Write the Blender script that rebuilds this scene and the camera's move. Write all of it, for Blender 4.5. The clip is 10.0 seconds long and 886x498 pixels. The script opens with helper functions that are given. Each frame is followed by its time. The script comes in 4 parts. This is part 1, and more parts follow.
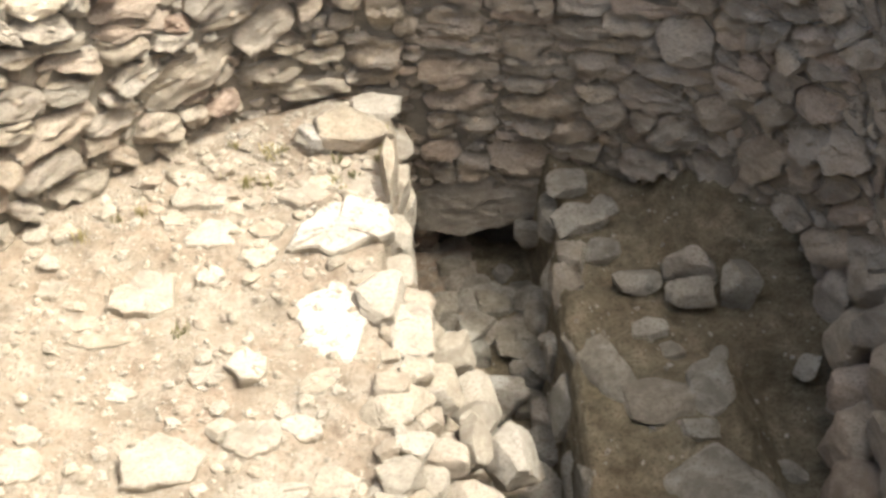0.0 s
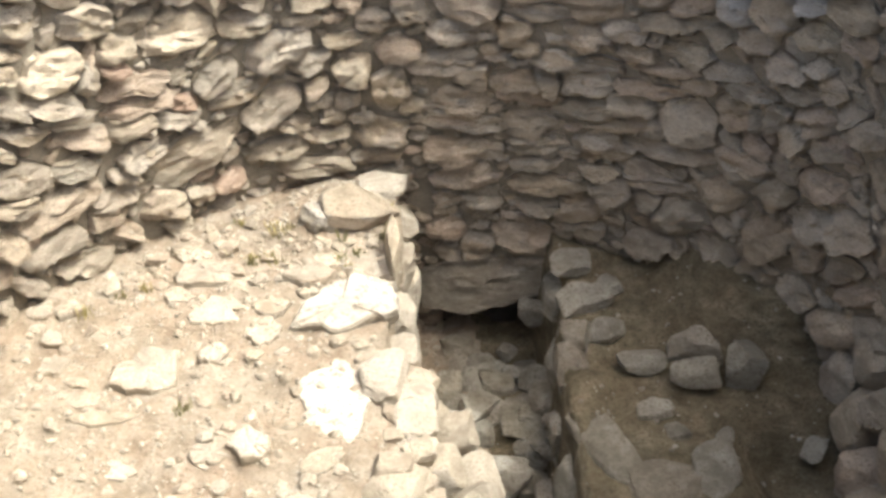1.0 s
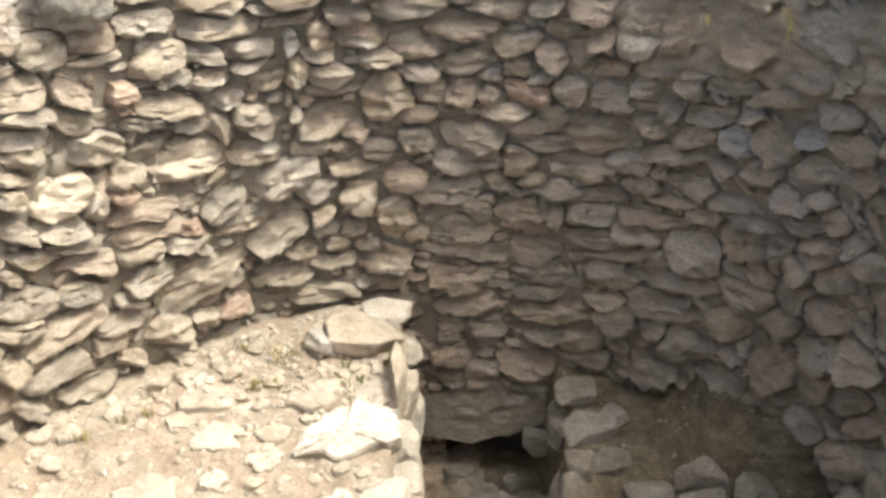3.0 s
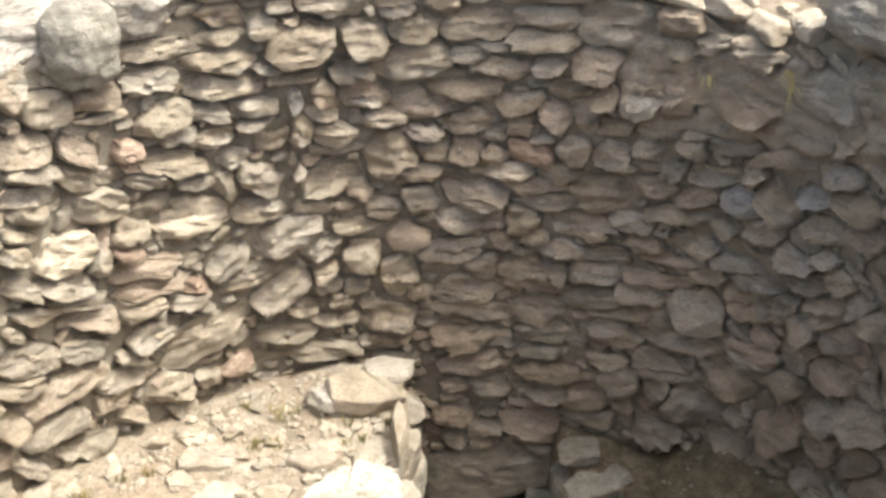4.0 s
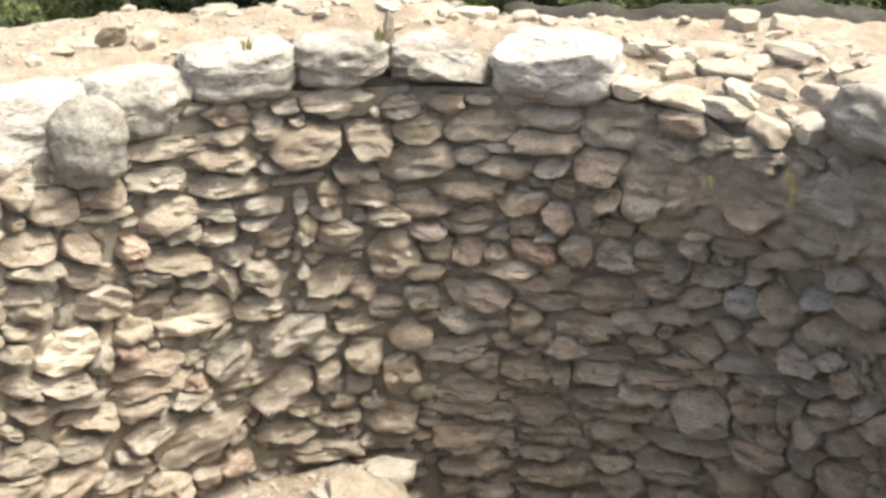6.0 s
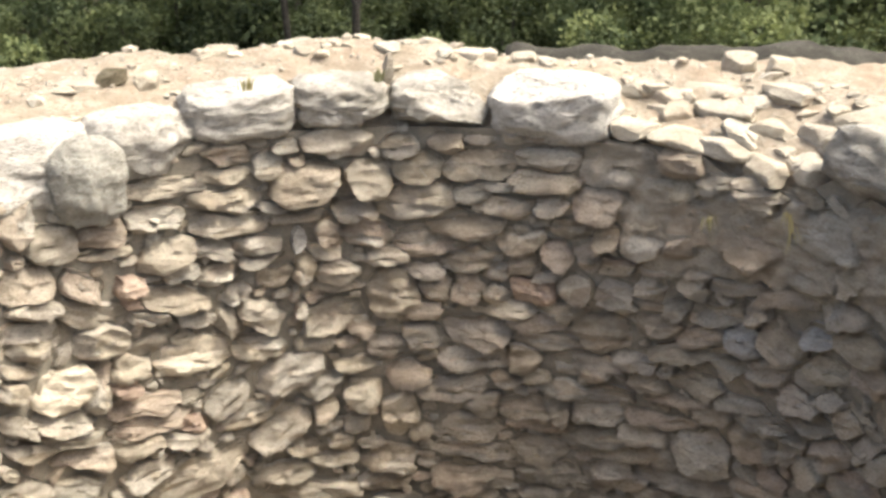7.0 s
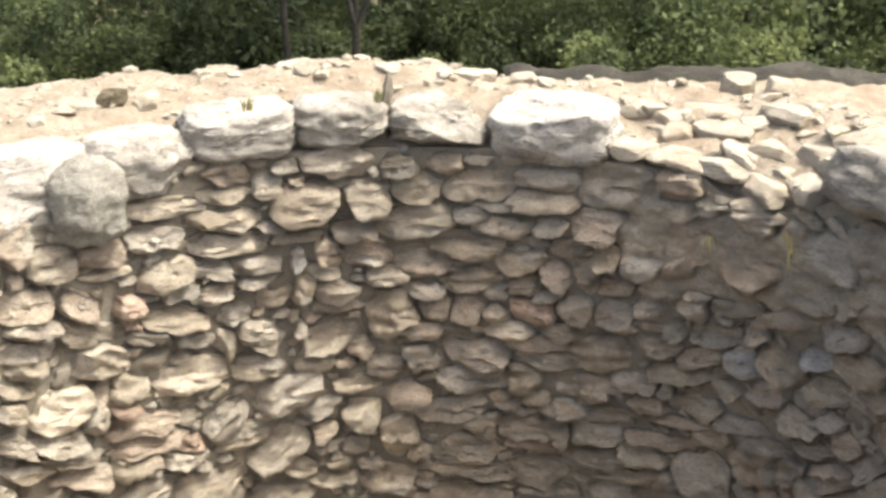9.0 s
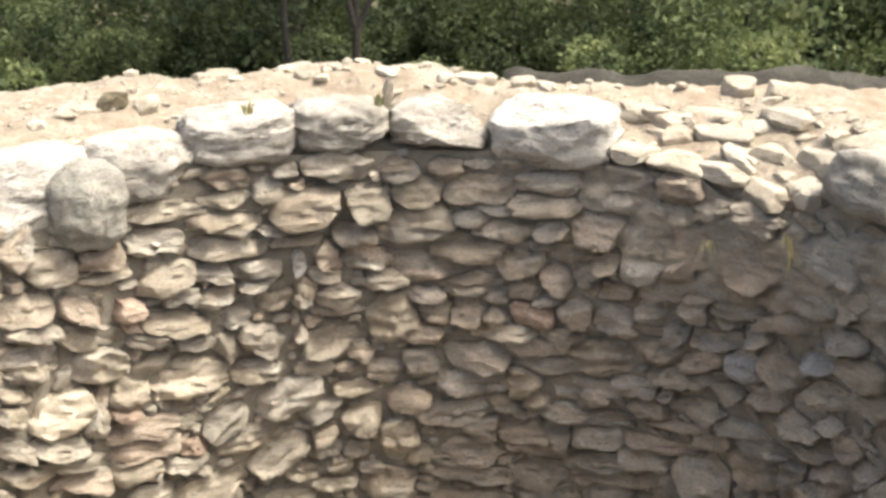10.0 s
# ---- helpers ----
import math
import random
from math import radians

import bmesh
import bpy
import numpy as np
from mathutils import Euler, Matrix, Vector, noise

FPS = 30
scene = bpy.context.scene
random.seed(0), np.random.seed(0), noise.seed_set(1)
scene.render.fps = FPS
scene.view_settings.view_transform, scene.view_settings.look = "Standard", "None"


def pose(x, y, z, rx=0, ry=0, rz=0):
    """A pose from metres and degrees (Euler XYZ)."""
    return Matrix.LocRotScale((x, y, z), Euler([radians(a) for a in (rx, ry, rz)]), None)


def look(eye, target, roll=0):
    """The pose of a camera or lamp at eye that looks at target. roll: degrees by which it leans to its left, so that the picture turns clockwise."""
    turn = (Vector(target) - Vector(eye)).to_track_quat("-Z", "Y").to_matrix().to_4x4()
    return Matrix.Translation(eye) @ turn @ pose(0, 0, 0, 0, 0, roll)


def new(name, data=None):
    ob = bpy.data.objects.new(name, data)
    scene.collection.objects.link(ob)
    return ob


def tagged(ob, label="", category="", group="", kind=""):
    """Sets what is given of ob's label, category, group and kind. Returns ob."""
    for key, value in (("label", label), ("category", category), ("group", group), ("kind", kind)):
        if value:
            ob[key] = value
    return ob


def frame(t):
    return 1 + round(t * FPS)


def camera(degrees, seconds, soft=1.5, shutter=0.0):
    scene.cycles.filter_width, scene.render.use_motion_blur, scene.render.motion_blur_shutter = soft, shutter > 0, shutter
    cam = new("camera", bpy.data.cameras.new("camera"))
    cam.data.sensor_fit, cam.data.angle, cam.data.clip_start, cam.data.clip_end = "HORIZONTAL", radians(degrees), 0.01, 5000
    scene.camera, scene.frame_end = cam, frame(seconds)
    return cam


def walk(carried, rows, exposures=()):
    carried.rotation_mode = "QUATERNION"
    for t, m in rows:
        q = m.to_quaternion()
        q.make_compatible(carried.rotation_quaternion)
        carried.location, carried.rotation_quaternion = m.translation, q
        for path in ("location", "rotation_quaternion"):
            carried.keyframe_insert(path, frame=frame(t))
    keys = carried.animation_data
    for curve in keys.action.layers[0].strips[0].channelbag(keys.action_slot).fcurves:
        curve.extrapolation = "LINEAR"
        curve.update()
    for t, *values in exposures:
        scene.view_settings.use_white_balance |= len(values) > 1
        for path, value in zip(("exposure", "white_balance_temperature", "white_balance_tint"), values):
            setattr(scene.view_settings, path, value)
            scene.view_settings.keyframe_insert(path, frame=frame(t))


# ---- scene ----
# A visitor stands at the rim of a round dry-stone pit and tilts the camera up.
EYE = (0.0, 0.0, 1.6)
cam = camera(42.0, 10.0, soft=3.0)
TURNS = [
    (0.0, 47.86, 0.66, -1.20),
    (0.5, 49.74, 0.54, -0.85),
    (1.0, 51.75, 0.51, -0.79),
    (1.5, 53.42, 0.38, -0.59),
    (2.0, 55.40, 0.34, -0.56),
    (2.5, 56.76, 0.26, -0.41),
    (2.7, 57.21, 0.24, -0.36),
    (3.8, 60.50, 0.10, -0.08),
    (4.0, 60.95, 0.07, -0.03),
    (4.5, 62.09, 0.04, -0.03),
    (5.0, 63.37, -0.00, 0.00),
    (5.5, 64.68, -0.04, 0.03),
    (6.0, 65.85, -0.13, 0.23),
    (6.2, 66.35, -0.15, 0.23),
    (7.3, 68.16, -0.26, 0.22),
    (7.5, 68.33, -0.28, 0.22),
    (8.0, 68.48, -0.26, 0.23),
    (8.5, 68.62, -0.27, 0.22),
    (9.0, 68.82, -0.28, 0.21),
    (9.5, 68.89, -0.31, 0.21),
    (10.0, 69.00, -0.29, 0.23),
]
walk(cam, [(t, pose(*EYE, rx, ry, rz)) for t, rx, ry, rz in TURNS], [(0.0, 1.48, 6610, 4), (10.0, 1.48, 6610, 4)])

# ---- world and sun ----
SUN_FROM = Vector((0.99, -0.10, 1.95)).normalized()
world = bpy.data.worlds.new("sky")
scene.world = world
world.use_nodes = True
nt = world.node_tree
sky = nt.nodes.new("ShaderNodeTexSky")
sky.sky_type = "NISHITA"
sky.sun_disc = False
sky.air_density, sky.dust_density, sky.ozone_density = 0.7, 8.5, 0.0
sky.sun_elevation = math.asin(SUN_FROM.z)
sky.sun_rotation = math.atan2(SUN_FROM.x, SUN_FROM.y)
nt.links.new(sky.outputs[0], nt.nodes["Background"].inputs[0])
nt.nodes["Background"].inputs[1].default_value = 0.15
sun_data = bpy.data.lights.new("sun", "SUN")
sun_data.energy, sun_data.angle, sun_data.color = 1.3, radians(0.5), (1.0, 0.985, 0.98)
sun = new("sun", sun_data)
sun.matrix_world = look(SUN_FROM * 30, (0, 0, 0))


# ---- materials ----
def stone_material(name, dark, mid, pale, scale=1.0, rough=0.9, bump=0.5, vary=0.25, stain=(0.2, 0.19, 0.17), tint=0.0, mottle=0.0):
    """Weathered stone or soil: a base that differs from piece to piece, blotches, fine grain and relief."""
    m = bpy.data.materials.new(name)
    m.use_nodes = True
    n, l = m.node_tree.nodes, m.node_tree.links
    bsdf = n["Principled BSDF"]
    bsdf.inputs["Roughness"].default_value = rough
    bsdf.inputs["Specular IOR Level"].default_value = 0.2
    geo = n.new("ShaderNodeNewGeometry")
    info = n.new("ShaderNodeObjectInfo")
    add = n.new("ShaderNodeMath")
    l.new(geo.outputs["Random Per Island"], add.inputs[0])
    l.new(info.outputs["Random"], add.inputs[1])
    wrap = n.new("ShaderNodeMath")
    wrap.operation = "FRACT"
    l.new(add.outputs[0], wrap.inputs[0])
    blot = n.new("ShaderNodeTexNoise")
    blot.inputs["Scale"].default_value = 7 * scale
    blot.inputs["Detail"].default_value = 6
    blot.inputs["Roughness"].default_value = 0.65
    bed = n.new("ShaderNodeVectorMath")
    bed.operation = "MULTIPLY"
    bed.inputs[1].default_value = (1.0, 1.0, 2.2)
    l.new(geo.outputs["Position"], bed.inputs[0])
    l.new(bed.outputs[0], blot.inputs["Vector"])
    grain = n.new("ShaderNodeTexNoise")
    grain.inputs["Scale"].default_value = 55 * scale
    grain.inputs["Detail"].default_value = 8
    grain.inputs["Roughness"].default_value = 0.7
    l.new(bed.outputs[0], grain.inputs["Vector"])
    ramp = n.new("ShaderNodeValToRGB")
    e = ramp.color_ramp.elements
    e[0].position, e[0].color = 0.3, (*dark, 1)
    e[1].position, e[1].color = 0.7, (*pale, 1)
    e.new(0.5).color = (*mid, 1)
    mixv = n.new("ShaderNodeMath")
    mixv.operation = "MULTIPLY_ADD"
    mixv.inputs[1].default_value = vary
    l.new(wrap.outputs[0], mixv.inputs[0])
    l.new(blot.outputs["Fac"], mixv.inputs[2])
    shift = n.new("ShaderNodeMath")
    shift.operation = "SUBTRACT"
    shift.inputs[1].default_value = vary / 2
    l.new(mixv.outputs[0], shift.inputs[0])
    l.new(shift.outputs[0], ramp.inputs["Fac"])
    spots = n.new("ShaderNodeValToRGB")
    spots.color_ramp.elements[0].position, spots.color_ramp.elements[1].position = 0.34, 0.5
    l.new(grain.outputs["Fac"], spots.inputs["Fac"])
    mix = n.new("ShaderNodeMix")
    mix.data_type = "RGBA"
    l.new(spots.outputs["Color"], mix.inputs["Factor"])
    mix.inputs["A"].default_value = (*stain, 1)
    l.new(ramp.outputs["Color"], mix.inputs["B"])
    if tint:
        # each piece leans to pink, grey or ochre
        again = n.new("ShaderNodeMath")
        again.operation = "MULTIPLY"
        again.inputs[1].default_value = 17.3
        l.new(wrap.outputs[0], again.inputs[0])
        part = n.new("ShaderNodeMath")
        part.operation = "FRACT"
        l.new(again.outputs[0], part.inputs[0])
        hues = n.new("ShaderNodeValToRGB")
        h = hues.color_ramp.elements
        h[0].color, h[1].color = (0.99, 0.90, 0.85, 1), (0.92, 0.95, 0.96, 1)
        h.new(0.35).color = (1.0, 0.97, 0.88, 1)
        h.new(0.7).color = (1, 1, 1, 1)
        l.new(part.outputs[0], hues.inputs["Fac"])
        over = n.new("ShaderNodeMix")
        over.data_type, over.blend_type = "RGBA", "MULTIPLY"
        over.inputs["Factor"].default_value = tint
        l.new(mix.outputs["Result"], over.inputs["A"])
        l.new(hues.outputs["Color"], over.inputs["B"])
        mix = over
    if mottle:
        # broad pinkish and cream patches
        broad = n.new("ShaderNodeTexNoise")
        broad.inputs["Scale"].default_value = 2.6
        broad.inputs["Detail"].default_value = 7
        broad.inputs["Roughness"].default_value = 0.68
        l.new(geo.outputs["Position"], broad.inputs["Vector"])
        wash = n.new("ShaderNodeValToRGB")
        w = wash.color_ramp.elements
        w[0].position, w[0].color = 0.36, (0.95, 0.83, 0.74, 1)
        w[1].position, w[1].color = 0.62, (1.0, 1.0, 0.97, 1)
        w.new(0.5).color = (0.98, 0.93, 0.86, 1)
        l.new(broad.outputs["Fac"], wash.inputs["Fac"])
        blend = n.new("ShaderNodeMix")
        blend.data_type, blend.blend_type = "RGBA", "MULTIPLY"
        blend.inputs["Factor"].default_value = mottle
        l.new(mix.outputs["Result"], blend.inputs["A"])
        l.new(wash.outputs["Color"], blend.inputs["B"])
        mix = blend
    l.new(mix.outputs["Result"], bsdf.inputs["Base Color"])
    relief = n.new("ShaderNodeMath")
    relief.operation = "MULTIPLY_ADD"
    relief.inputs[1].default_value = 2.0
    l.new(blot.outputs["Fac"], relief.inputs[0])
    l.new(grain.outputs["Fac"], relief.inputs[2])
    b = n.new("ShaderNodeBump")
    b.inputs["Strength"].default_value = bump
    b.inputs["Distance"].default_value = 0.02
    l.new(relief.outputs[0], b.inputs["Height"])
    l.new(b.outputs["Normal"], bsdf.inputs["Normal"])
    return m


LIMESTONE = stone_material("limestone", (0.345, 0.31, 0.257), (0.50, 0.455, 0.388), (0.62, 0.58, 0.508), stain=(0.32, 0.286, 0.236), tint=0.8, bump=1.25, mottle=0.35)
COPING = stone_material("coping limestone", (0.31, 0.287, 0.248), (0.48, 0.453, 0.405), (0.59, 0.567, 0.522), stain=(0.21, 0.192, 0.162), bump=1.0, scale=0.8)
EARTH_JOINT = stone_material("earth in the joints", (0.19, 0.17, 0.136), (0.265, 0.237, 0.192), (0.34, 0.307, 0.252), vary=0.0, stain=(0.17, 0.15, 0.12))
SOIL = stone_material("dry pale soil", (0.25, 0.212, 0.166), (0.36, 0.317, 0.262), (0.465, 0.426, 0.366), vary=0.0, stain=(0.24, 0.2, 0.153), scale=0.8, bump=1.0, mottle=0.75)
DARK_SOIL = stone_material("brown soil", (0.105, 0.092, 0.062), (0.195, 0.17, 0.12), (0.31, 0.277, 0.207), vary=0.0, stain=(0.088, 0.075, 0.047), bump=1.1, mottle=0.5)

CENTRE = (-0.1, 3.5)
RADIUS = 2.5
rng = np.random.default_rng(7)


def fbm(x, y, z=0.0, octaves=4):
    return noise.fractal(Vector((x, y, z)), 1.0, 2.0, octaves)


def step(a, b, x):
    t = min(1.0, max(0.0, (x - a) / (b - a)))
    return t * t * (3 - 2 * t)


def mesh_of(name, verts, faces, material, smooth=True):
    me = bpy.data.meshes.new(name)
    me.from_pydata(verts, [], faces)
    me.materials.append(material)
    if smooth:
        me.polygons.foreach_set("use_smooth", [True] * len(me.polygons))
    me.update()
    return me


def mesh_object(name, verts, faces, material, parent=None, smooth=True):
    ob = new(name, mesh_of(name, verts, faces, material, smooth))
    ob.parent = parent
    return ob


def on_wall(u, z, out=0.0):
    """A place on the pit's wall: u metres along it from its far side, out metres proud of it."""
    a, r = u / RADIUS, RADIUS - out
    return (CENTRE[0] + r * math.sin(a), CENTRE[1] + r * math.cos(a), z)


def rim_height(angle):
    """The top of the walling. It is broken down on one stretch. Towards the sun an unseen rise is added to lengthen the
    floor's shadow.
    """
    a = (angle + math.pi) % (2 * math.pi) - math.pi
    low = -0.10 * step(0.58, 0.66, a) * (1 - step(0.79, 0.86, a)) - 0.02 * step(0.36, 0.42, a) * (1 - step(0.8, 0.86, a))
    left = -0.10 * (1 - step(-0.8, -0.6, a))
    shade_bank = 1.0 * step(1.16, 1.42, a) * (1 - step(2.2, 2.6, a))
    return -0.13 + low + left * step(-1.4, -1.2, a) + shade_bank


# ---- ground outside, floor inside ----
CREST_X = (-3.4, -2.64, -1.86, -1.47, -1.0, -0.5, 0.0, 0.25, 0.7, 2.0, 2.6, 3.4)
CREST_Z = (-0.05, 0.0, 0.11, 0.08, 0.15, 0.18, 0.15, 0.09, 0.06, 0.07, 0.05, 0.05)


def crest_edge(a):
    """How far from the pit's middle the crest begins to fall away: it runs nearly straight behind the pit."""
    return 3.15 / math.cos(min(abs(a), 0.86)) + 3.5 * step(1.3, 2.0, abs(a))


def ground_height(x, y):
    dx, dy = x - CENTRE[0], y - CENTRE[1]
    r, a = math.hypot(dx, dy), math.atan2(dx, dy)
    rim = rim_height(a)
    # the same unseen rise, added to throw shade across the pit floor
    shade_bank = 1.0 * step(1.16, 1.42, a) * (1 - step(2.2, 2.6, a))
    near = step(1.3, 2.0, abs(a))
    edge = crest_edge(a) + 0.08 * fbm(2.2 * x, 2.2 * y, 3)
    crest = float(np.interp(x, CREST_X, CREST_Z)) * (1 - near) + 0.02 * fbm(1.5 * x, 1.5 * y) - 0.04 * near + shade_bank
    broken = step(0.36, 0.44, a) * (1 - step(0.86, 0.95, a))
    wide = 0.3 * broken
    h = rim + 0.01 + (crest - rim) * step(2.55 - wide, 2.98 + wide, r)
    h += (0.03 * fbm(6 * x, 6 * y, 1) + 0.035 * broken * fbm(9 * x, 9 * y, 2)) * step(2.52, 2.75, r)
    fall = step(edge, edge + 1.9, r)
    h = h * (1 - fall) + (-2.0 + 0.15 * fbm(0.3 * x, 0.3 * y, 5)) * fall
    # a low stony ridge behind the crest
    ridge = step(0.05, 0.45, x) * (1 - step(3.6, 4.4, x)) * math.exp(-((y - 8.3) / 0.55) ** 2) * (0.98 + 0.035 * fbm(2.5 * x, 2.5 * y, 7))
    return max(h, -2.0 + 1.86 * ridge)


radii = [2.57] + [2.575 + 0.05 * k for k in range(28)] + [4.0 + 0.09 * k for k in range(16)] + [5.5, 5.7, 6, 6.5, 7, 8.5, 10.5, 13, 17, 23, 32, 50, 90, 180, 400]
NA = 400
verts, faces = [], []
for r in radii:
    for k in range(NA):
        x, y = CENTRE[0] + r * math.sin(2 * math.pi * k / NA), CENTRE[1] + r * math.cos(2 * math.pi * k / NA)
        verts.append((x, y, ground_height(x, y) - (0.5 if r == radii[0] else 0)))
for j in range(len(radii) - 1):
    for k in range(NA):
        n = (k + 1) % NA
        faces.append((j * NA + k, j * NA + n, (j + 1) * NA + n, (j + 1) * NA + k))
LITTER = stone_material("leaf litter and dry grass", (0.05, 0.045, 0.025), (0.09, 0.08, 0.045), (0.15, 0.13, 0.08), scale=1.5, vary=0.0, stain=(0.04, 0.035, 0.02))
ground = tagged(mesh_object("ground", verts, faces, SOIL), "dry pale stony ground round the pit", "ground", kind="structure")
ground.data.materials.append(LITTER)
# grey earth of the far ridge, with its shade put into the dark colour
ground.data.materials.append(stone_material("grey stony earth darkened for shade", (0.03, 0.028, 0.024), (0.052, 0.049, 0.041), (0.09, 0.085, 0.072), vary=0.0, stain=(0.025, 0.023, 0.02)))
for f in ground.data.polygons:
    c = f.center
    d, a = math.hypot(c.x - CENTRE[0], c.y - CENTRE[1]), math.atan2(c.x - CENTRE[0], c.y - CENTRE[1])
    if d > crest_edge(a) + 0.35 + 1.5 * step(1.2, 2.2, abs(a)) + 0.2 * fbm(1.2 * c.x, 1.2 * c.y, 8) or d > 10:
        f.material_index = 2 if -0.3 < c.x < 4.6 and 7.2 < c.y < 9.4 else 1


def floor_height(x, y):
    """A pale earth bench, a deep stoking channel across it and a lower bench in the shade."""
    left = -2.52 + 0.05 * fbm(1.7 * x, 1.7 * y) + 0.022 * fbm(7 * x, 7 * y, 2)
    left += 0.10 * math.exp(-((x + 0.45) ** 2 + (y - 5.55) ** 2) / 0.14)
    left -= 0.06 * step(-0.9, -1.7, x) * step(4.6, 5.3, y)
    channel = -3.62 - 0.24 * step(5.0, 5.6, y) + 0.06 * fbm(4 * x, 4 * y, 4) + 0.25 * step(3.6, 2.6, y)
    right = -2.93 + 0.05 * fbm(2 * x, 2 * y, 6) + 0.02 * fbm(8 * x, 8 * y, 7)
    right += 0.30 * step(1.15, 1.75, x) * step(4.5, 5.0, y) - 0.22 * step(1.5, 1.75, x) * step(4.3, 4.0, y)
    wob = 0.05 * fbm(3 * y, 1.3, 0.2)
    lean = step(4.5, 3.9, y)
    e0, e1 = -0.25 + wob + 0.10 * lean, -0.18 + wob + 0.56 * lean
    f1 = 0.74 + wob
    f0 = f1 - 0.10
    a = step(e0, e1, x)
    b = step(f0, f1, x)
    if x < 0.5 * (e1 + f0):
        return left + (channel - left) * a
    return channel + (right - channel) * b


N = 190
verts = [(CENTRE[0] + 5.3 * (i / N - 0.5), CENTRE[1] + 5.3 * (j / N - 0.5)) for j in range(N + 1) for i in range(N + 1)]
verts = [(x, y, floor_height(x, y)) for x, y in verts]
pale, brown = [], []
for j in range(N):
    for i in range(N):
        x, y = verts[j * (N + 1) + i][:2]
        if math.hypot(x - CENTRE[0], y - CENTRE[1]) < 2.66:
            f = (j * (N + 1) + i, j * (N + 1) + i + 1, (j + 1) * (N + 1) + i + 1, (j + 1) * (N + 1) + i)
            (pale if x < 0.28 + 0.08 * fbm(3 * x, 3 * y, 9) else brown).append(f)
floor_ob = tagged(mesh_object("floor", verts, pale + brown, SOIL), "pale stony earth floor with a sunken channel", "floor", kind="structure")
floor_ob.data.materials.append(DARK_SOIL)
for k in range(len(pale), len(pale) + len(brown)):
    floor_ob.data.polygons[k].material_index = 1

# ---- the dry-stone wall ----
NW = 160
HOLE = (0.04, 0.33)
verts, faces = [], []
for k in range(NW):
    a = 2 * math.pi * k / NW
    for r, z in ((RADIUS + 0.02, rim_height(a) - 0.01), (RADIUS + 0.02, -4.1), (RADIUS + 0.32, -4.1), (RADIUS + 0.32, rim_height(a) - 0.06)):
        verts.append((CENTRE[0] + r * math.sin(a), CENTRE[1] + r * math.cos(a), z))
for k in range(NW):
    n = (k + 1) % NW
    for c in range(4):
        d = (c + 1) % 4
        if not (HOLE[0] < 2 * math.pi * (k + 0.5) / NW < HOLE[1] and c in (0, 2)):
            faces.append((4 * k + c, 4 * k + d, 4 * n + d, 4 * n + c))
# the flue under the lintel: the walling above it, and the dark passage behind
o = [k for k in range(NW) if HOLE[0] < 2 * math.pi * (k + 0.5) / NW < HOLE[1]]
for k in o:
    b0 = len(verts)
    for m in (k, k + 1):
        a = 2 * math.pi * m / NW
        for r, z in ((RADIUS + 0.02, rim_height(a) - 0.01), (RADIUS + 0.02, -3.52), (RADIUS + 0.4, -3.5), (RADIUS + 0.4, -4.1)):
            verts.append((CENTRE[0] + r * math.sin(a), CENTRE[1] + r * math.cos(a), z))
    faces += [(b0 + c, b0 + c + 1, b0 + c + 5, b0 + c + 4) for c in range(3)]
for m in (o[0], o[-1] + 1):
    a, b0 = 2 * math.pi * m / NW, len(verts)
    for r, z in ((RADIUS + 0.025, -3.5), (RADIUS + 0.025, -4.1), (RADIUS + 0.4, -4.1), (RADIUS + 0.4, -3.45)):
        verts.append((CENTRE[0] + r * math.sin(a), CENTRE[1] + r * math.cos(a), z))
    faces.append((b0, b0 + 1, b0 + 2, b0 + 3))
wall = tagged(mesh_object("wall_pit", verts, faces, EARTH_JOINT, smooth=False), "round dry-stone wall of rough limestone with earth joints", "wall", kind="structure")

laid = []


def lay(u, z, w, h, tilt):
    """One stone of the walling: its middle, length, height and slope in degrees."""
    laid.append((u, z, w, h, math.radians(tilt)))


lay(-1.08, -0.22, 0.26, 0.14, -7)
lay(-0.78, -0.21, 0.17, 0.07, 5)
lay(-0.48, -0.20, 0.38, 0.16, -2)
lay(0.10, -0.22, 0.18, 0.10, 1)
lay(1.36, -0.20, 0.27, 0.17, 0)
lay(-2.21, -0.36, 0.18, 0.22, -16)
lay(-1.42, -0.35, 0.42, 0.09, -5)
lay(-1.11, -0.33, 0.27, 0.08, 2)
lay(-0.88, -0.31, 0.18, 0.16, -6)
lay(-0.71, -0.29, 0.11, 0.06, 10)
lay(-0.28, -0.26, 0.08, 0.08, -1)
lay(-0.17, -0.24, 0.24, 0.14, 4)
lay(-0.05, -0.35, 0.26, 0.18, 0)
lay(0.29, -0.33, 0.34, 0.18, 2)
lay(0.66, -0.29, 0.34, 0.13, 5)
lay(1.06, -0.27, 0.38, 0.25, 2)
lay(1.34, -0.35, 0.27, 0.12, 0)
lay(1.56, -0.29, 0.21, 0.11, -3)
lay(1.81, -0.30, 0.28, 0.15, -6)
lay(2.39, -0.25, 0.18, 0.16, 8)
lay(-2.07, -0.49, 0.32, 0.20, -6)
lay(-1.80, -0.50, 0.32, 0.14, 1)
lay(-1.50, -0.51, 0.33, 0.15, -6)
lay(-1.10, -0.47, 0.42, 0.13, 0)
lay(-0.67, -0.41, 0.38, 0.24, -4)
lay(-0.31, -0.41, 0.28, 0.23, -2)
lay(0.23, -0.51, 0.19, 0.08, 2)
lay(0.35, -0.45, 0.25, 0.06, 3)
lay(0.65, -0.41, 0.36, 0.10, 5)
lay(0.95, -0.51, 0.26, 0.21, 7)
lay(2.15, -0.41, 0.38, 0.24, -2)
